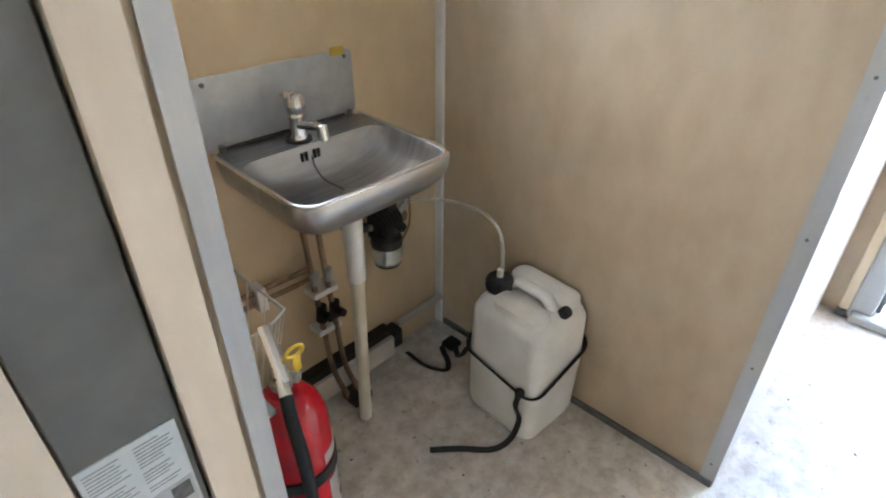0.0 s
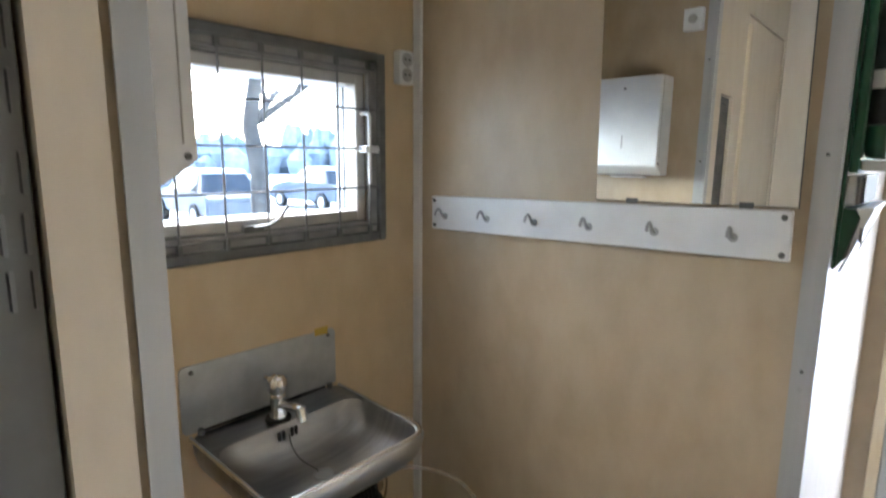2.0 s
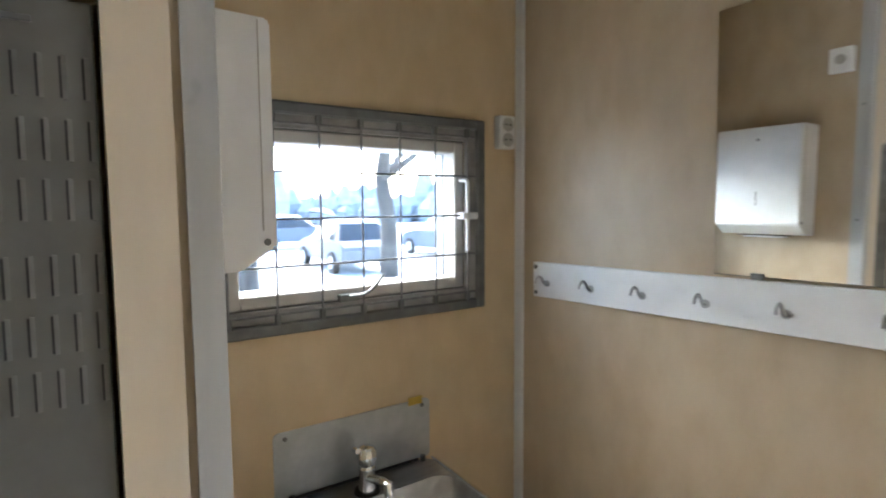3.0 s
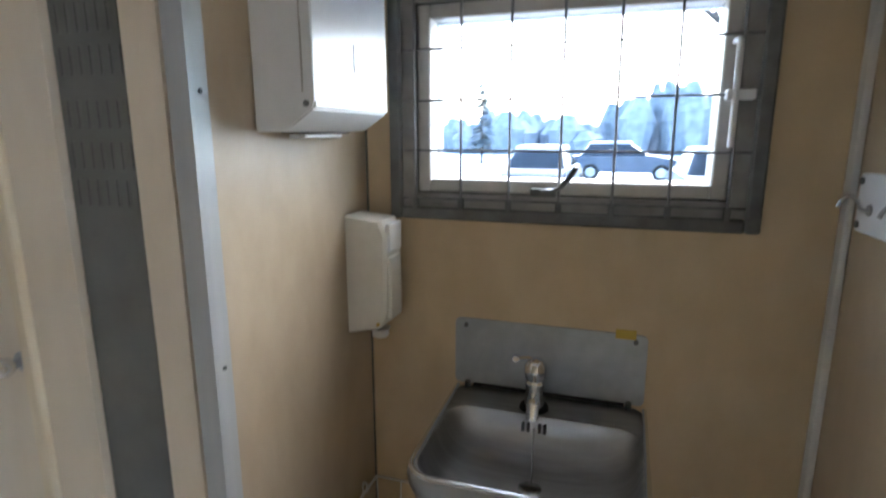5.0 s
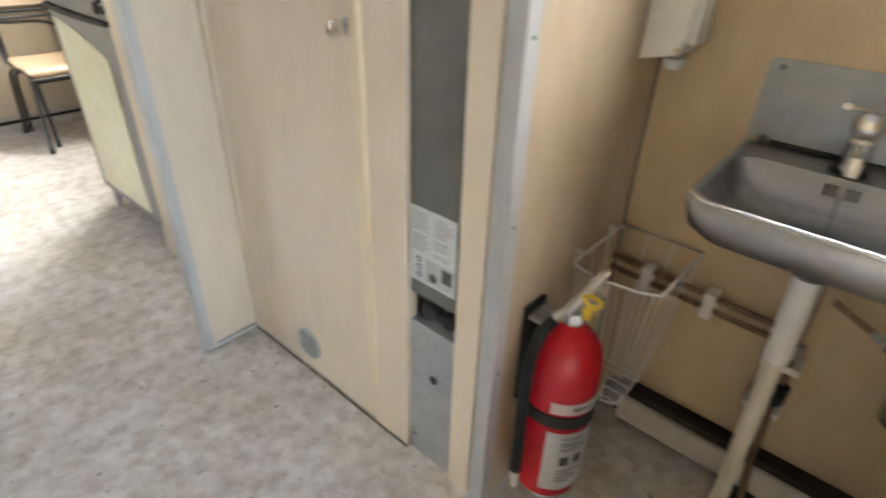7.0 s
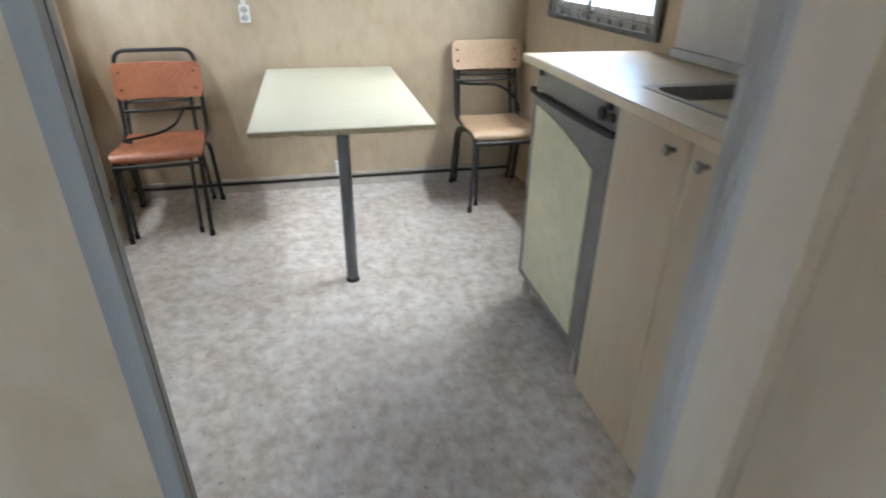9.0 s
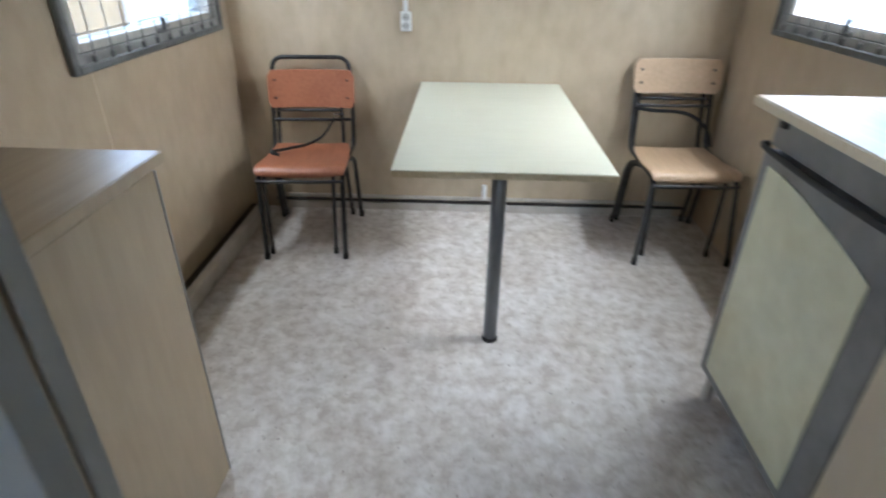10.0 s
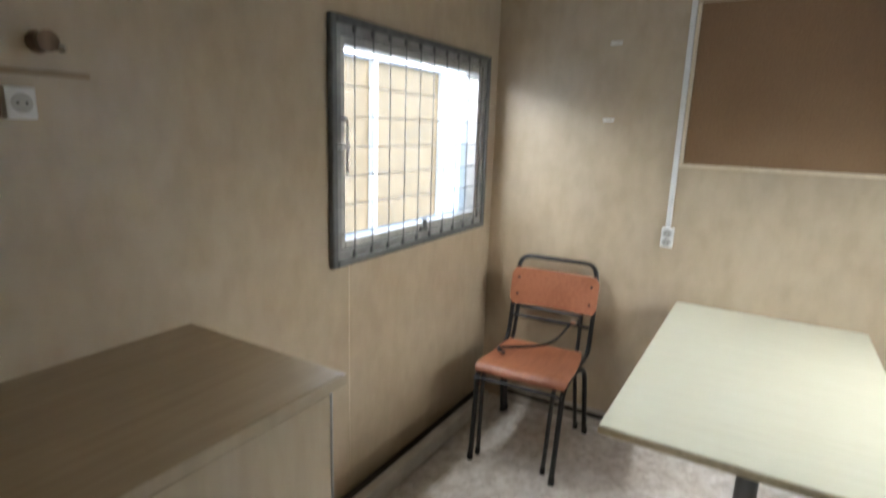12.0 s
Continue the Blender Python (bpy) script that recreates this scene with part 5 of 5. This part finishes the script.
sl = part("seal", sweep(bmesh.new(), [(SX + 0.017 * math.cos(k * math.pi / 8), SY, SZ + 0.012 * math.sin(k * math.pi / 8)) for k in range(17)], 0.003, 0.005, seg=8), M_YELLOW, vv, "yellow plastic safety pin", 50)
part("seal_tag", sweep(bmesh.new(), curve_points([(SX + 0.002, SY - 0.002, SZ - 0.012), (SX - 0.003, SY - 0.006, SZ - 0.025), (SX - 0.001, SY - 0.008, SZ - 0.042)]), 0.009, 0.002, seg=8, up=(0, 1, 0)), M_YELLOW, sl, "", 50)
part("hose_nut", C((EX - 0.008, EY - 0.02, 0.548), (EX - 0.018, EY - 0.048, 0.536), 0.012, seg=8), M_CHROME, vv)
hs2 = part("hose", sweep(bmesh.new(), curve_points([(EX - 0.017, EY - 0.045, 0.537), (EX - 0.028, EY - 0.072, 0.50), (EX - 0.031, EY - 0.093, 0.42), (EX - 0.029, EY - 0.096, 0.25), (EX - 0.024, EY - 0.098, 0.10)]), 0.0125, seg=12), M_RUBBER, ex, "black rubber hose", 60)
part("nozzle", C((EX - 0.024, EY - 0.098, 0.10), (EX - 0.022, EY - 0.099, 0.045), 0.011, 0.008, seg=12), M_SKIRT, hs2, "grey nozzle")

ex.location.z += 0.075
ex.scale = (1, 1, 0.91)
# wire basket in the corner
kb = thing("wire_basket", (0.51, 1.18, 0.16), "white plastic-coated wire basket hung in the corner", "basket")
TOP = [(0.408, 1.065), (0.408, YN - 0.012), (0.60, YN - 0.012), (0.60, 1.075), (0.56, 1.055), (0.50, 1.045), (0.44, 1.05)]
BOT = [(0.425, 1.155), (0.425, YN - 0.02), (0.545, YN - 0.02), (0.545, 1.16), (0.52, 1.15), (0.485, 1.145), (0.45, 1.147)]
for pts, z in ((TOP, 0.578), (BOT, 0.165)):
    pp = [Vector((x, y, z)) for x, y in pts]
    part("rim_wire" if z > 0.3 else "base_wire", sweep(bmesh.new(), pp + [pp[0]], 0.0035 if z > 0.3 else 0.0026, seg=6), M_WHITEMETAL, kb, "", 60)


def along(pts, u):
    n_ = len(pts)
    k_ = int(u * n_) % n_
    f_ = u * n_ - int(u * n_)
    a_, b_ = pts[k_], pts[(k_ + 1) % n_]
    return a_[0] + (b_[0] - a_[0]) * f_, a_[1] + (b_[1] - a_[1]) * f_


for k in range(21):
    u = k / 21
    (x0, y0), (x1, y1) = along(TOP, u), along(BOT, u)
    part("wire", sweep(bmesh.new(), [(x0, y0, 0.578), (x1, y1, 0.165)], 0.0017, seg=5), M_WHITEMETAL, kb)
for k in range(4):
    y = 1.165 + k * 0.035
    part("base_wire", sweep(bmesh.new(), [(0.425, y, 0.165), (0.545, y, 0.165)], 0.0017, seg=5), M_WHITEMETAL, kb)
for y in (1.085, 1.24):
    part("hook", sweep(bmesh.new(), rounded([(0.401, y, 0.565), (0.401, y, 0.60), (0.412, y, 0.60), (0.412, y, 0.575)], 0.006), 0.003, seg=6), M_WHITE, kb, "white wall hook")

# soap dispenser
sd = thing("soap_dispenser", (XN, 1.215, 0.985), "cream plastic soap dispenser on the niche wall", "soap dispenser")
bm = bmesh.new()
prof = [(0.0, 0.985), (0.07, 1.0), (0.088, 1.04), (0.09, 1.20), (0.078, 1.232), (0.0, 1.24)]
rings = []
for y, s in ((1.172, 0.0), (1.178, 1.0), (1.252, 1.0), (1.258, 0.0)):
    k = 1.0 if s else 0.93
    rings.append([(XN + 0.0008 + x * k, y, 1.11 + (z - 1.11) * (1.0 if s else 0.975)) for x, z in prof])
loft(bm, rings)
part("housing", bm, M_CREAM, sd, "", 30)
part("front_cover", B(XN + 0.085, XN + 0.096, 1.182, 1.248, 1.165, 1.225, 0.005, 2), M_WHITE, sd, "white top cover")
part("push_plate", B(XN + 0.085, XN + 0.0955, 1.186, 1.244, 1.02, 1.155, 0.004, 2), M_CREAM, sd)
part("spout", spin(bmesh.new(), [(0.011, 0.0), (0.018, 0.004), (0.018, 0.014), (0.022, 0.022)], (XN + 0.055, 1.215, 0.968), 16), M_WHITE, sd, "white outlet", 40)
part("screw", C((XN + 0.07, 1.172, 1.012), (XN + 0.07, 1.17, 1.012), 0.004, seg=8), M_TAPE, sd)

sd.location.y += 0.03

# paper towel dispenser
pd = thing("towel_dispenser", (XN, 1.04, 1.395), "white enamelled paper towel dispenser on the niche wall", "towel dispenser")
bm = bmesh.new()
prof = [(0.0, 1.395), (0.056, 1.397), (0.102, 1.428), (0.104, 1.440), (0.104, 1.735), (0.10, 1.74), (0.0, 1.742)]
loft(bm, [[(XN + 0.0008 + x, y, z) for x, z in prof] for y in (0.93, 1.195)])
bmesh.ops.bevel(bm, geom=list(bm.edges), offset=0.003, segments=2, affect="EDGES")
hsg = part("housing", bm, M_WHITEMETAL, pd, "", 40)
part("front_seam", B(XN + 0.086, XN + 0.088, 0.9285, 0.93, 1.452, 1.735), M_SASH, hsg)
part("lip", B(XN + 0.102, XN + 0.1065, 0.933, 1.192, 1.430, 1.440, 0.001), M_WHITEMETAL, pd)
part("window_slot", B(XN + 0.1045, XN + 0.1055, 1.06, 1.064, 1.49, 1.535), M_PRINT, pd)
part("lock", C((XN + 0.104, 1.062, 1.70), (XN + 0.1065, 1.062, 1.70), 0.005, seg=10), M_FRAME, pd)
part("opening", B(XN + 0.01, XN + 0.048, 0.985, 1.145, 1.3925, 1.3945), M_SLIT, pd, "dark paper slot")
part("paper", B(XN + 0.014, XN + 0.044, 1.0, 1.125, 1.386, 1.3915, 0.001), M_PAPER, pd)
part("screw", C((XN + 0.092, 0.93, 1.436), (XN + 0.092, 0.928, 1.436), 0.005, seg=8), M_FRAME, pd)
pd.location.z += 0.012
th = thing("thermostat", (XN, 0.845, 1.91), "small white wall thermostat", "thermostat")
part("cover", B(XN + 0.0005, XN + 0.028, 0.842, 0.905, 1.90, 1.972, 0.004, 2), M_WHITE, th)
part("wheel", C((XN + 0.028, 0.873, 1.936), (XN + 0.032, 0.873, 1.936), 0.015, seg=16), M_SASH, th)


def socket(name, at, axis, label, double=True):
    """A surface-mounted socket; axis is the way it faces."""
    ax = Vector(axis)
    s = thing(name, at, label, "socket", world_parts=False)
    s.matrix_world = Matrix.Translation(at) @ ax.to_track_quat("Z", "Y").to_matrix().to_4x4()
    h = 0.044 if double else 0.03
    part("box", box(bmesh.new(), -0.026, 0.026, -h, h, 0.0005, 0.028, 0.005, 2), M_WHITE, s)
    for v in ((-0.02, 0.02) if double else (0.0,)):
        w = part("well", C((0, v, 0.0282), (0, v, 0.0295), 0.0185, seg=20), M_SASH, s, "round socket well")
        for u in (-0.0075, 0.0075):
            part("pin_hole", C((u, v, 0.0296), (u, v, 0.0302), 0.003, seg=8), M_SLIT, w)
    return s


socket("socket", (1.252, YN, 1.69), (0, -1, 0), "white double wall socket beside the niche window")
socket("socket", (XW, -0.293, 1.015), (1, 0, 0), "white double wall socket under the conduit")
socket("socket", (-1.172, YS, 1.483), (0, 1, 0), "white single wall socket above the cupboard", False)

# coat hook board and mirror
hb = thing("hook_board", (XH, 0.80, 1.255), "white board with six bent wire coat hooks", "coat rack", world_parts=False)
hb.matrix_world = pose(XH, 0.797, 1.306, -1.2, 0, 0)
part("board", box(bmesh.new(), -0.016, -0.0005, -0.437, 0.437, -0.046, 0.046, 0.002), M_WHITEMETAL, hb)
for y in (-0.425, 0.425):
    for z in (-0.034, 0.034):
        part("screw", C((-0.016, y, z), (-0.019, y, z), 0.0055, seg=10), M_FRAME, hb)
for y in (0.386, 0.241, 0.098, -0.046, -0.194, -0.343):
    hk = part("hook", sweep(bmesh.new(), curve_points([(-0.016, y, -0.010), (-0.028, y, -0.006), (-0.036, y, 0.008), (-0.045, y, 0.013), (-0.054, y, 0.006), (-0.058, y, -0.004)]), 0.003, seg=8), M_STEEL, hb, "bent wire hook", 60)
    part("hook_plate", C((-0.016, y, -0.008), (-0.0185, y, -0.008), 0.009, seg=12), M_STEEL, hk)
mr = thing("mirror", (XH, 0.55, 1.356), "frameless wall mirror standing on the hook board", "mirror", world_parts=False)
mr.matrix_world = pose(XH - 0.0035, 0.551, 1.614, -1.0, 0.5, -0.4)
part("glass", box(bmesh.new(), -0.006, -0.002, -0.192, 0.192, -0.25, 0.25), M_MIRROR, mr)
part("backing", box(bmesh.new(), -0.0018, -0.0004, -0.1935, 0.1935, -0.2515, 0.2515), M_FRAME, mr)
for y in (-0.11, 0.11):
    part("clip", box(bmesh.new(), -0.009, -0.0062, y - 0.012, y + 0.012, -0.256, -0.244, 0.001), M_FRAME, mr, "small mirror clip")

# first-aid station beside the entrance
fa = thing("first_aid_station", (1.50, YE, 1.29), "dark green first-aid station with eyewash bottles and plaster box", "first-aid station")
part("back_plate", B(1.352, 1.64, YE - 0.008, YE - 0.0005, 1.257, 1.90, 0.003), M_GREEN, fa)
part("tray", B(1.354, 1.638, YE - 0.024, YE - 0.0085, 1.428, 1.90, 0.006, 2), M_GREEN, fa, "dark green bottle tray")
bm = bmesh.new()
loft(bm, [[(x, YE - 0.0085, 1.262), (x, YE - 0.016, 1.275), (x, YE - 0.034, 1.352), (x, YE - 0.026, 1.366), (x, YE - 0.0085, 1.367)] for x in (1.356, 1.56)])
part("plaster_box", bm, M_GREEN, fa, "green wedge-shaped plaster dispenser")
bm = bmesh.new()
loft(bm, [[(x, YE - 0.017, 1.256), (x, YE - 0.012, 1.254), (x, YE - 0.052, 1.364), (x, YE - 0.053, 1.371), (x, YE - 0.028, 1.3675), (x, YE - 0.035, 1.352)] for x in (1.352, 1.60)])
part("plaster_flap", bm, M_WHITE, fa, "white slanted flap")
part("flap_line", B(1.3515, 1.353, YE - 0.041, YE - 0.036, 1.31, 1.335), M_PRINT, fa)
tbx = part("tissue_box", B(1.36, 1.60, YE - 0.024, YE - 0.0085, 1.372, 1.425, 0.003), M_WHITE, fa, "pale bluish tissue box")
for y in (0.028, 0.034):
    part("wrapper_edge", B(1.362, 1.598, YE - y - 0.0015, YE - y, 1.374, 1.425), M_BLACK if y > 0.03 else M_WHITE, tbx)
for x in (1.40, 1.53):
    bt = part("bottle", spin(bmesh.new(), [(0.0, 0.0), (0.014, 0.004), (0.02, 0.018), (0.021, 0.04), (0.021, 0.058)], (x, YE - 0.029 - 0.012, 1.452), 20), M_GREEN, fa, "green eyewash bottle", 40)
    part("bottle_label", C((x, YE - 0.041, 1.512), (x, YE - 0.041, 1.572), 0.0205, seg=20), M_BLACK, bt, "black bottle label", 40)
    part("bottle_neck", spin(bmesh.new(), [(0.021, 0.0), (0.023, 0.006), (0.02, 0.02), (0.024, 0.03)], (x, YE - 0.041, 1.5725), 20), M_WHITE, bt, "white ribbed neck", 40)
    part("bottle_top", spin(bmesh.new(), [(0.024, 0.0), (0.027, 0.02), (0.026, 0.09), (0.016, 0.12), (0.0, 0.125)], (x, YE - 0.041, 1.603), 20), M_GREYTUBE, bt, "smoky dust cap", 40)
    part("clip", B(x - 0.028, x + 0.028, YE - 0.064, YE - 0.0245, 1.432, 1.4515, 0.003), M_WHITE, fa, "white bottle clip")

# day room odds and ends
rl = solo("rail", B(-1.31, -0.75, YS + 0.0005, YS + 0.012, 1.536, 1.548, 0.002), M_DESK, "narrow brown wooden rail on the wall", "rail")
kk = thing("knob_hook", (-1.22, YS, 1.597), "dark round wall knob with a bright brass tip", "hook")
part("rose", turned([(0.02, 0.0), (0.022, 0.006), (0.014, 0.014), (0.012, 0.03), (0.02, 0.036), (0.02, 0.05), (0.0, 0.054)], (-1.22, YS, 1.60), (0, 1, 0)), M_COPPER, kk, "", 40)
part("tip", turned([(0.006, 0.0), (0.009, 0.006), (0.006, 0.014), (0.0, 0.016)], (-1.235, YS + 0.05, 1.588), (-0.6, 0.8, 0)), M_CHROME, kk, "bright tip", 40)
for y, z in ((-0.603, 1.86), (-0.608, 1.524)):
    solo("paint_mark", B(XW + 0.0003, XW + 0.001, y - 0.026, y + 0.026, z - 0.007, z + 0.007), M_WHITEPROF, "small pale scrape on the laminate", "mark")
# straps hung over the chairs
ck = solo("strap", sweep(bmesh.new(), curve_points([(-3.06, -0.60, 0.60), (-3.15, -0.62, 0.585), (-3.16, -0.66, 0.56), (-3.05, -0.70, 0.50), (-3.02, -0.78, 0.462), (-2.96, -0.86, 0.458), (-2.90, -0.915, 0.462), (-2.86, -0.90, 0.468), (-2.855, -0.87, 0.462)], 6), 0.009, 0.006, seg=6), M_RUBBER, "black bungee strap with a hook lying over the chair", "strap", smooth=60)
solo("strap_buckle", B(-3.17, -3.145, -0.665, -0.63, 0.56, 0.585, 0.004), M_CHROME, "bright metal buckle of the strap", "buckle")
solo("strap", sweep(bmesh.new(), curve_points([(-3.20, 0.87, 0.635), (-3.17, 0.95, 0.63), (-3.165, 1.08, 0.625), (-3.15, 1.16, 0.60), (-3.12, 1.22, 0.54), (-3.11, 1.245, 0.47)], 6), 0.012, 0.009, seg=6), M_RUBBER, "black strap slung across the chair frame", "strap", smooth=60)
vp = solo("pipe_stub", C((XW + 0.03, 0.13, 0.09), (XW + 0.03, 0.13, 0.17), 0.013, seg=14), M_WHITE, "short white pipe end at the skirting", "pipe", smooth=40)

# ---------------- outside ----------------
gr = setting("ground", B(-260, 260, -260, 260, GZ - 1, GZ), M_SNOW, "open ground under trodden snow")
hut = thing("site_hut", (-3.0, -6.2, GZ), "ochre-clad site hut with grey posts standing in the snow", "hut")
part("wall", B(-9.4, 1.5, -7.6, -5.2, GZ + 0.3, 2.4), M_OCHRE, hut)
part("roof", B(-9.5, 1.6, -7.7, -5.1, 2.4, 2.55, 0.02), M_SNOW, hut, "snow-covered flat roof")
for x in (-9.3, -7.35, -5.4, -3.2, -0.8, 1.4):
    part("post", B(x - 0.07, x + 0.07, -5.2, -5.12, GZ, 2.4, 0.01), M_SASH, hut, "pale grey post")
for x in (-7.5, -3.0, 1.0):
    part("foot", B(x - 0.2, x + 0.2, -7.2, -5.4, GZ, GZ + 0.3), M_FARWOOD, hut)
wd = part("window", B(-4.2, -3.45, -5.21, -5.16, 0.9, 1.7, 0.01), M_CARGLASS, hut)
part("window_frame", B(-4.25, -3.4, -5.19, -5.14, 0.83, 0.9, 0.01), M_SASH, wd)


def car(at, turn, paint, label):
    """A parked car that faces +x."""
    c = thing("car", at, label, "car", "parked cars", turn=turn, world_parts=False)
    bm = bmesh.new()
    prof = [(-2.1, 0.35), (-2.15, 0.75), (-1.9, 0.95), (1.0, 0.98), (1.9, 0.82), (2.12, 0.6), (2.1, 0.3)]
    loft(bm, [[(x, y, z) for x, z in prof] for y in (-0.85, 0.85)])
    bmesh.ops.bevel(bm, geom=list(bm.edges), offset=0.05, segments=2, affect="EDGES")
    part("body", bm, paint, c, "", 40)
    bm = bmesh.new()
    loft(bm, [rrect(-1.75, 0.95, -0.8, 0.8, 0.95, 0.15), rrect(-1.4, 0.25, -0.64, 0.64, 1.42, 0.2)])
    part("cabin", bm, M_CARGLASS, c, "dark glazed cabin", 40)
    bm = bmesh.new()
    loft(bm, [rrect(-1.42, 0.27, -0.66, 0.66, 1.42, 0.2), rrect(-1.35, 0.2, -0.6, 0.6, 1.53, 0.25)])
    part("roof_snow", bm, M_SNOW, c, "snow on the roof", 40)
    for x in (-1.3, 1.35):
        for s in (-1, 1):
            w = part("wheel", C((x, s * 0.72, 0.32), (x, s * 0.9, 0.32), 0.32, seg=20), M_TYRE, c, "", 40)
            part("rim", C((x, s * 0.9, 0.32), (x, s * 0.91, 0.32), 0.19, seg=14), M_ALU, w)
    return c


for x, y, a, m, l in ((-6.5, 15.5, 95, M_CARDARK, "dark blue car parked in the snow"), (-1.2, 16.5, 88, M_CARGREY, "grey car with snow on its roof"), (3.0, 15.0, 92, M_CARDARK, "dark car parked beside others in the snow"),
                      (7.5, 16.0, 86, M_CARGREY, "grey car parked at the end of the row"), (12.5, 17.5, 90, M_CARDARK, "dark car under snow"), (-13.0, 17.0, 92, M_CARGREY, "grey car standing alone in the snow"),
                      (1.0, 24.0, 0, M_CARDARK, "dark car on the far side of the yard"), (9.0, 25.0, 5, M_CARDARK, "dark car parked along the far row")):
    car((x, y, GZ), a, m, l)


def tree(at, height, seed, label):
    """A bare tree: trunk, limbs and many twigs."""
    rnd = random.Random(seed)
    t = thing("tree", at, label, "tree", "bare trees", world_parts=False)
    r = height * 0.025
    trunk = [Vector((0, 0, 0))]
    for k in range(1, 7):
        trunk.append(Vector((rnd.uniform(-0.12, 0.12) * k * 0.5, rnd.uniform(-0.12, 0.12) * k * 0.5, height * 0.6 * k / 6)))
    bm = bmesh.new()
    for a, b, k in zip(trunk, trunk[1:], range(6)):
        cyl(bm, a, b + (b - a) * 0.04, r * (1 - k * 0.11), r * (1 - (k + 1) * 0.11), 9)
    part("trunk", bm, M_BARK, t, "", 60)
    bm = bmesh.new()

    def limb(p, d, length, rad, depth):
        q = p + d * length
        cyl(bm, p, q, rad, rad * 0.6, 5)
        if depth == 0:
            return
        for _ in range(3 if depth > 1 else 4):
            e = (d + Vector((rnd.uniform(-0.8, 0.8), rnd.uniform(-0.8, 0.8), rnd.uniform(-0.2, 0.6)))).normalized()
            limb(p + d * length * rnd.uniform(0.45, 1.0), e, length * rnd.uniform(0.5, 0.75), rad * 0.55, depth - 1)

    for k in range(7):
        a = rnd.uniform(0, 6.28)
        limb(trunk[3 + k % 4], Vector((math.cos(a), math.sin(a), rnd.uniform(0.3, 1.0))).normalized(), height * 0.2, r * 0.4, 3)
    part("crown", bm, M_BARK, t, "bare branches and twigs")
    return t


def conifer(at, height, seed):
    rnd = random.Random(seed)
    t = thing("tree", at, "conifer in the yard, its needles paled towards haze", "tree", "conifers", world_parts=False)
    part("trunk", C((0, 0, 0), (0, 0, height), height * 0.018, 0.02, 8), M_BARK, t)
    bm = bmesh.new()
    for k in range(220):
        u = rnd.random() ** 0.8
        z = height * (0.12 + 0.88 * u)
        rad = height * 0.2 * (1 - u) + 0.1
        a = rnd.uniform(0, 6.28)
        d = Vector((math.cos(a), math.sin(a), -0.35))
        p = Vector((0, 0, z))
        q = p + d * rad * rnd.uniform(0.7, 1.1)
        s = Vector((-d.y, d.x, 0)) * (0.12 + 0.12 * rad)
        v = [bm.verts.new(c) for c in (p, p * 0.4 + q * 0.6 + s, q, p * 0.4 + q * 0.6 - s)]
        bm.faces.new(v)
    bmesh.ops.solidify(bm, geom=list(bm.faces), thickness=0.03)
    part("crown", bm, M_NEEDLE, t)
    return t


tree((-2.6, 9.5, GZ), 9.0, 3, "bare tree near the hut window")
tree((3.6, 12.5, GZ), 10.0, 7, "bare tree in the yard")
tree((5.2, 9.0, GZ), 8.0, 19, "bare tree close to the parked cars")
tree((-9.0, 20.0, GZ), 12.0, 11, "tall bare tree behind the cars")
conifer((4.6, 21.0, GZ), 6.5, 5)
conifer((-7.5, 34.0, GZ), 6.0, 9)
rnd = random.Random(4)
bm = bmesh.new()
for k in range(520):
    x = rnd.uniform(-75, 75)
    y = rnd.uniform(50, 66)
    h = rnd.uniform(2.8, 5.2) + 1.4 * math.sin(x * 0.16) + 0.8 * math.sin(x * 0.47)
    w = rnd.uniform(0.7, 1.8)
    lean = rnd.uniform(-0.5, 0.5)
    cyl(bm, (x, y, GZ), (x + lean * 0.5, y, GZ + h * 0.6), w * 0.7, w, 6)
    cyl(bm, (x + lean * 0.5, y, GZ + h * 0.6), (x + lean, y, GZ + h), w, w * 0.35, 6)
# haze over the distant wood lies in its pale colour
tagged(setting("backdrop", bm, M_FARWOOD, "distant wood behind the yard"), kind="stuff")
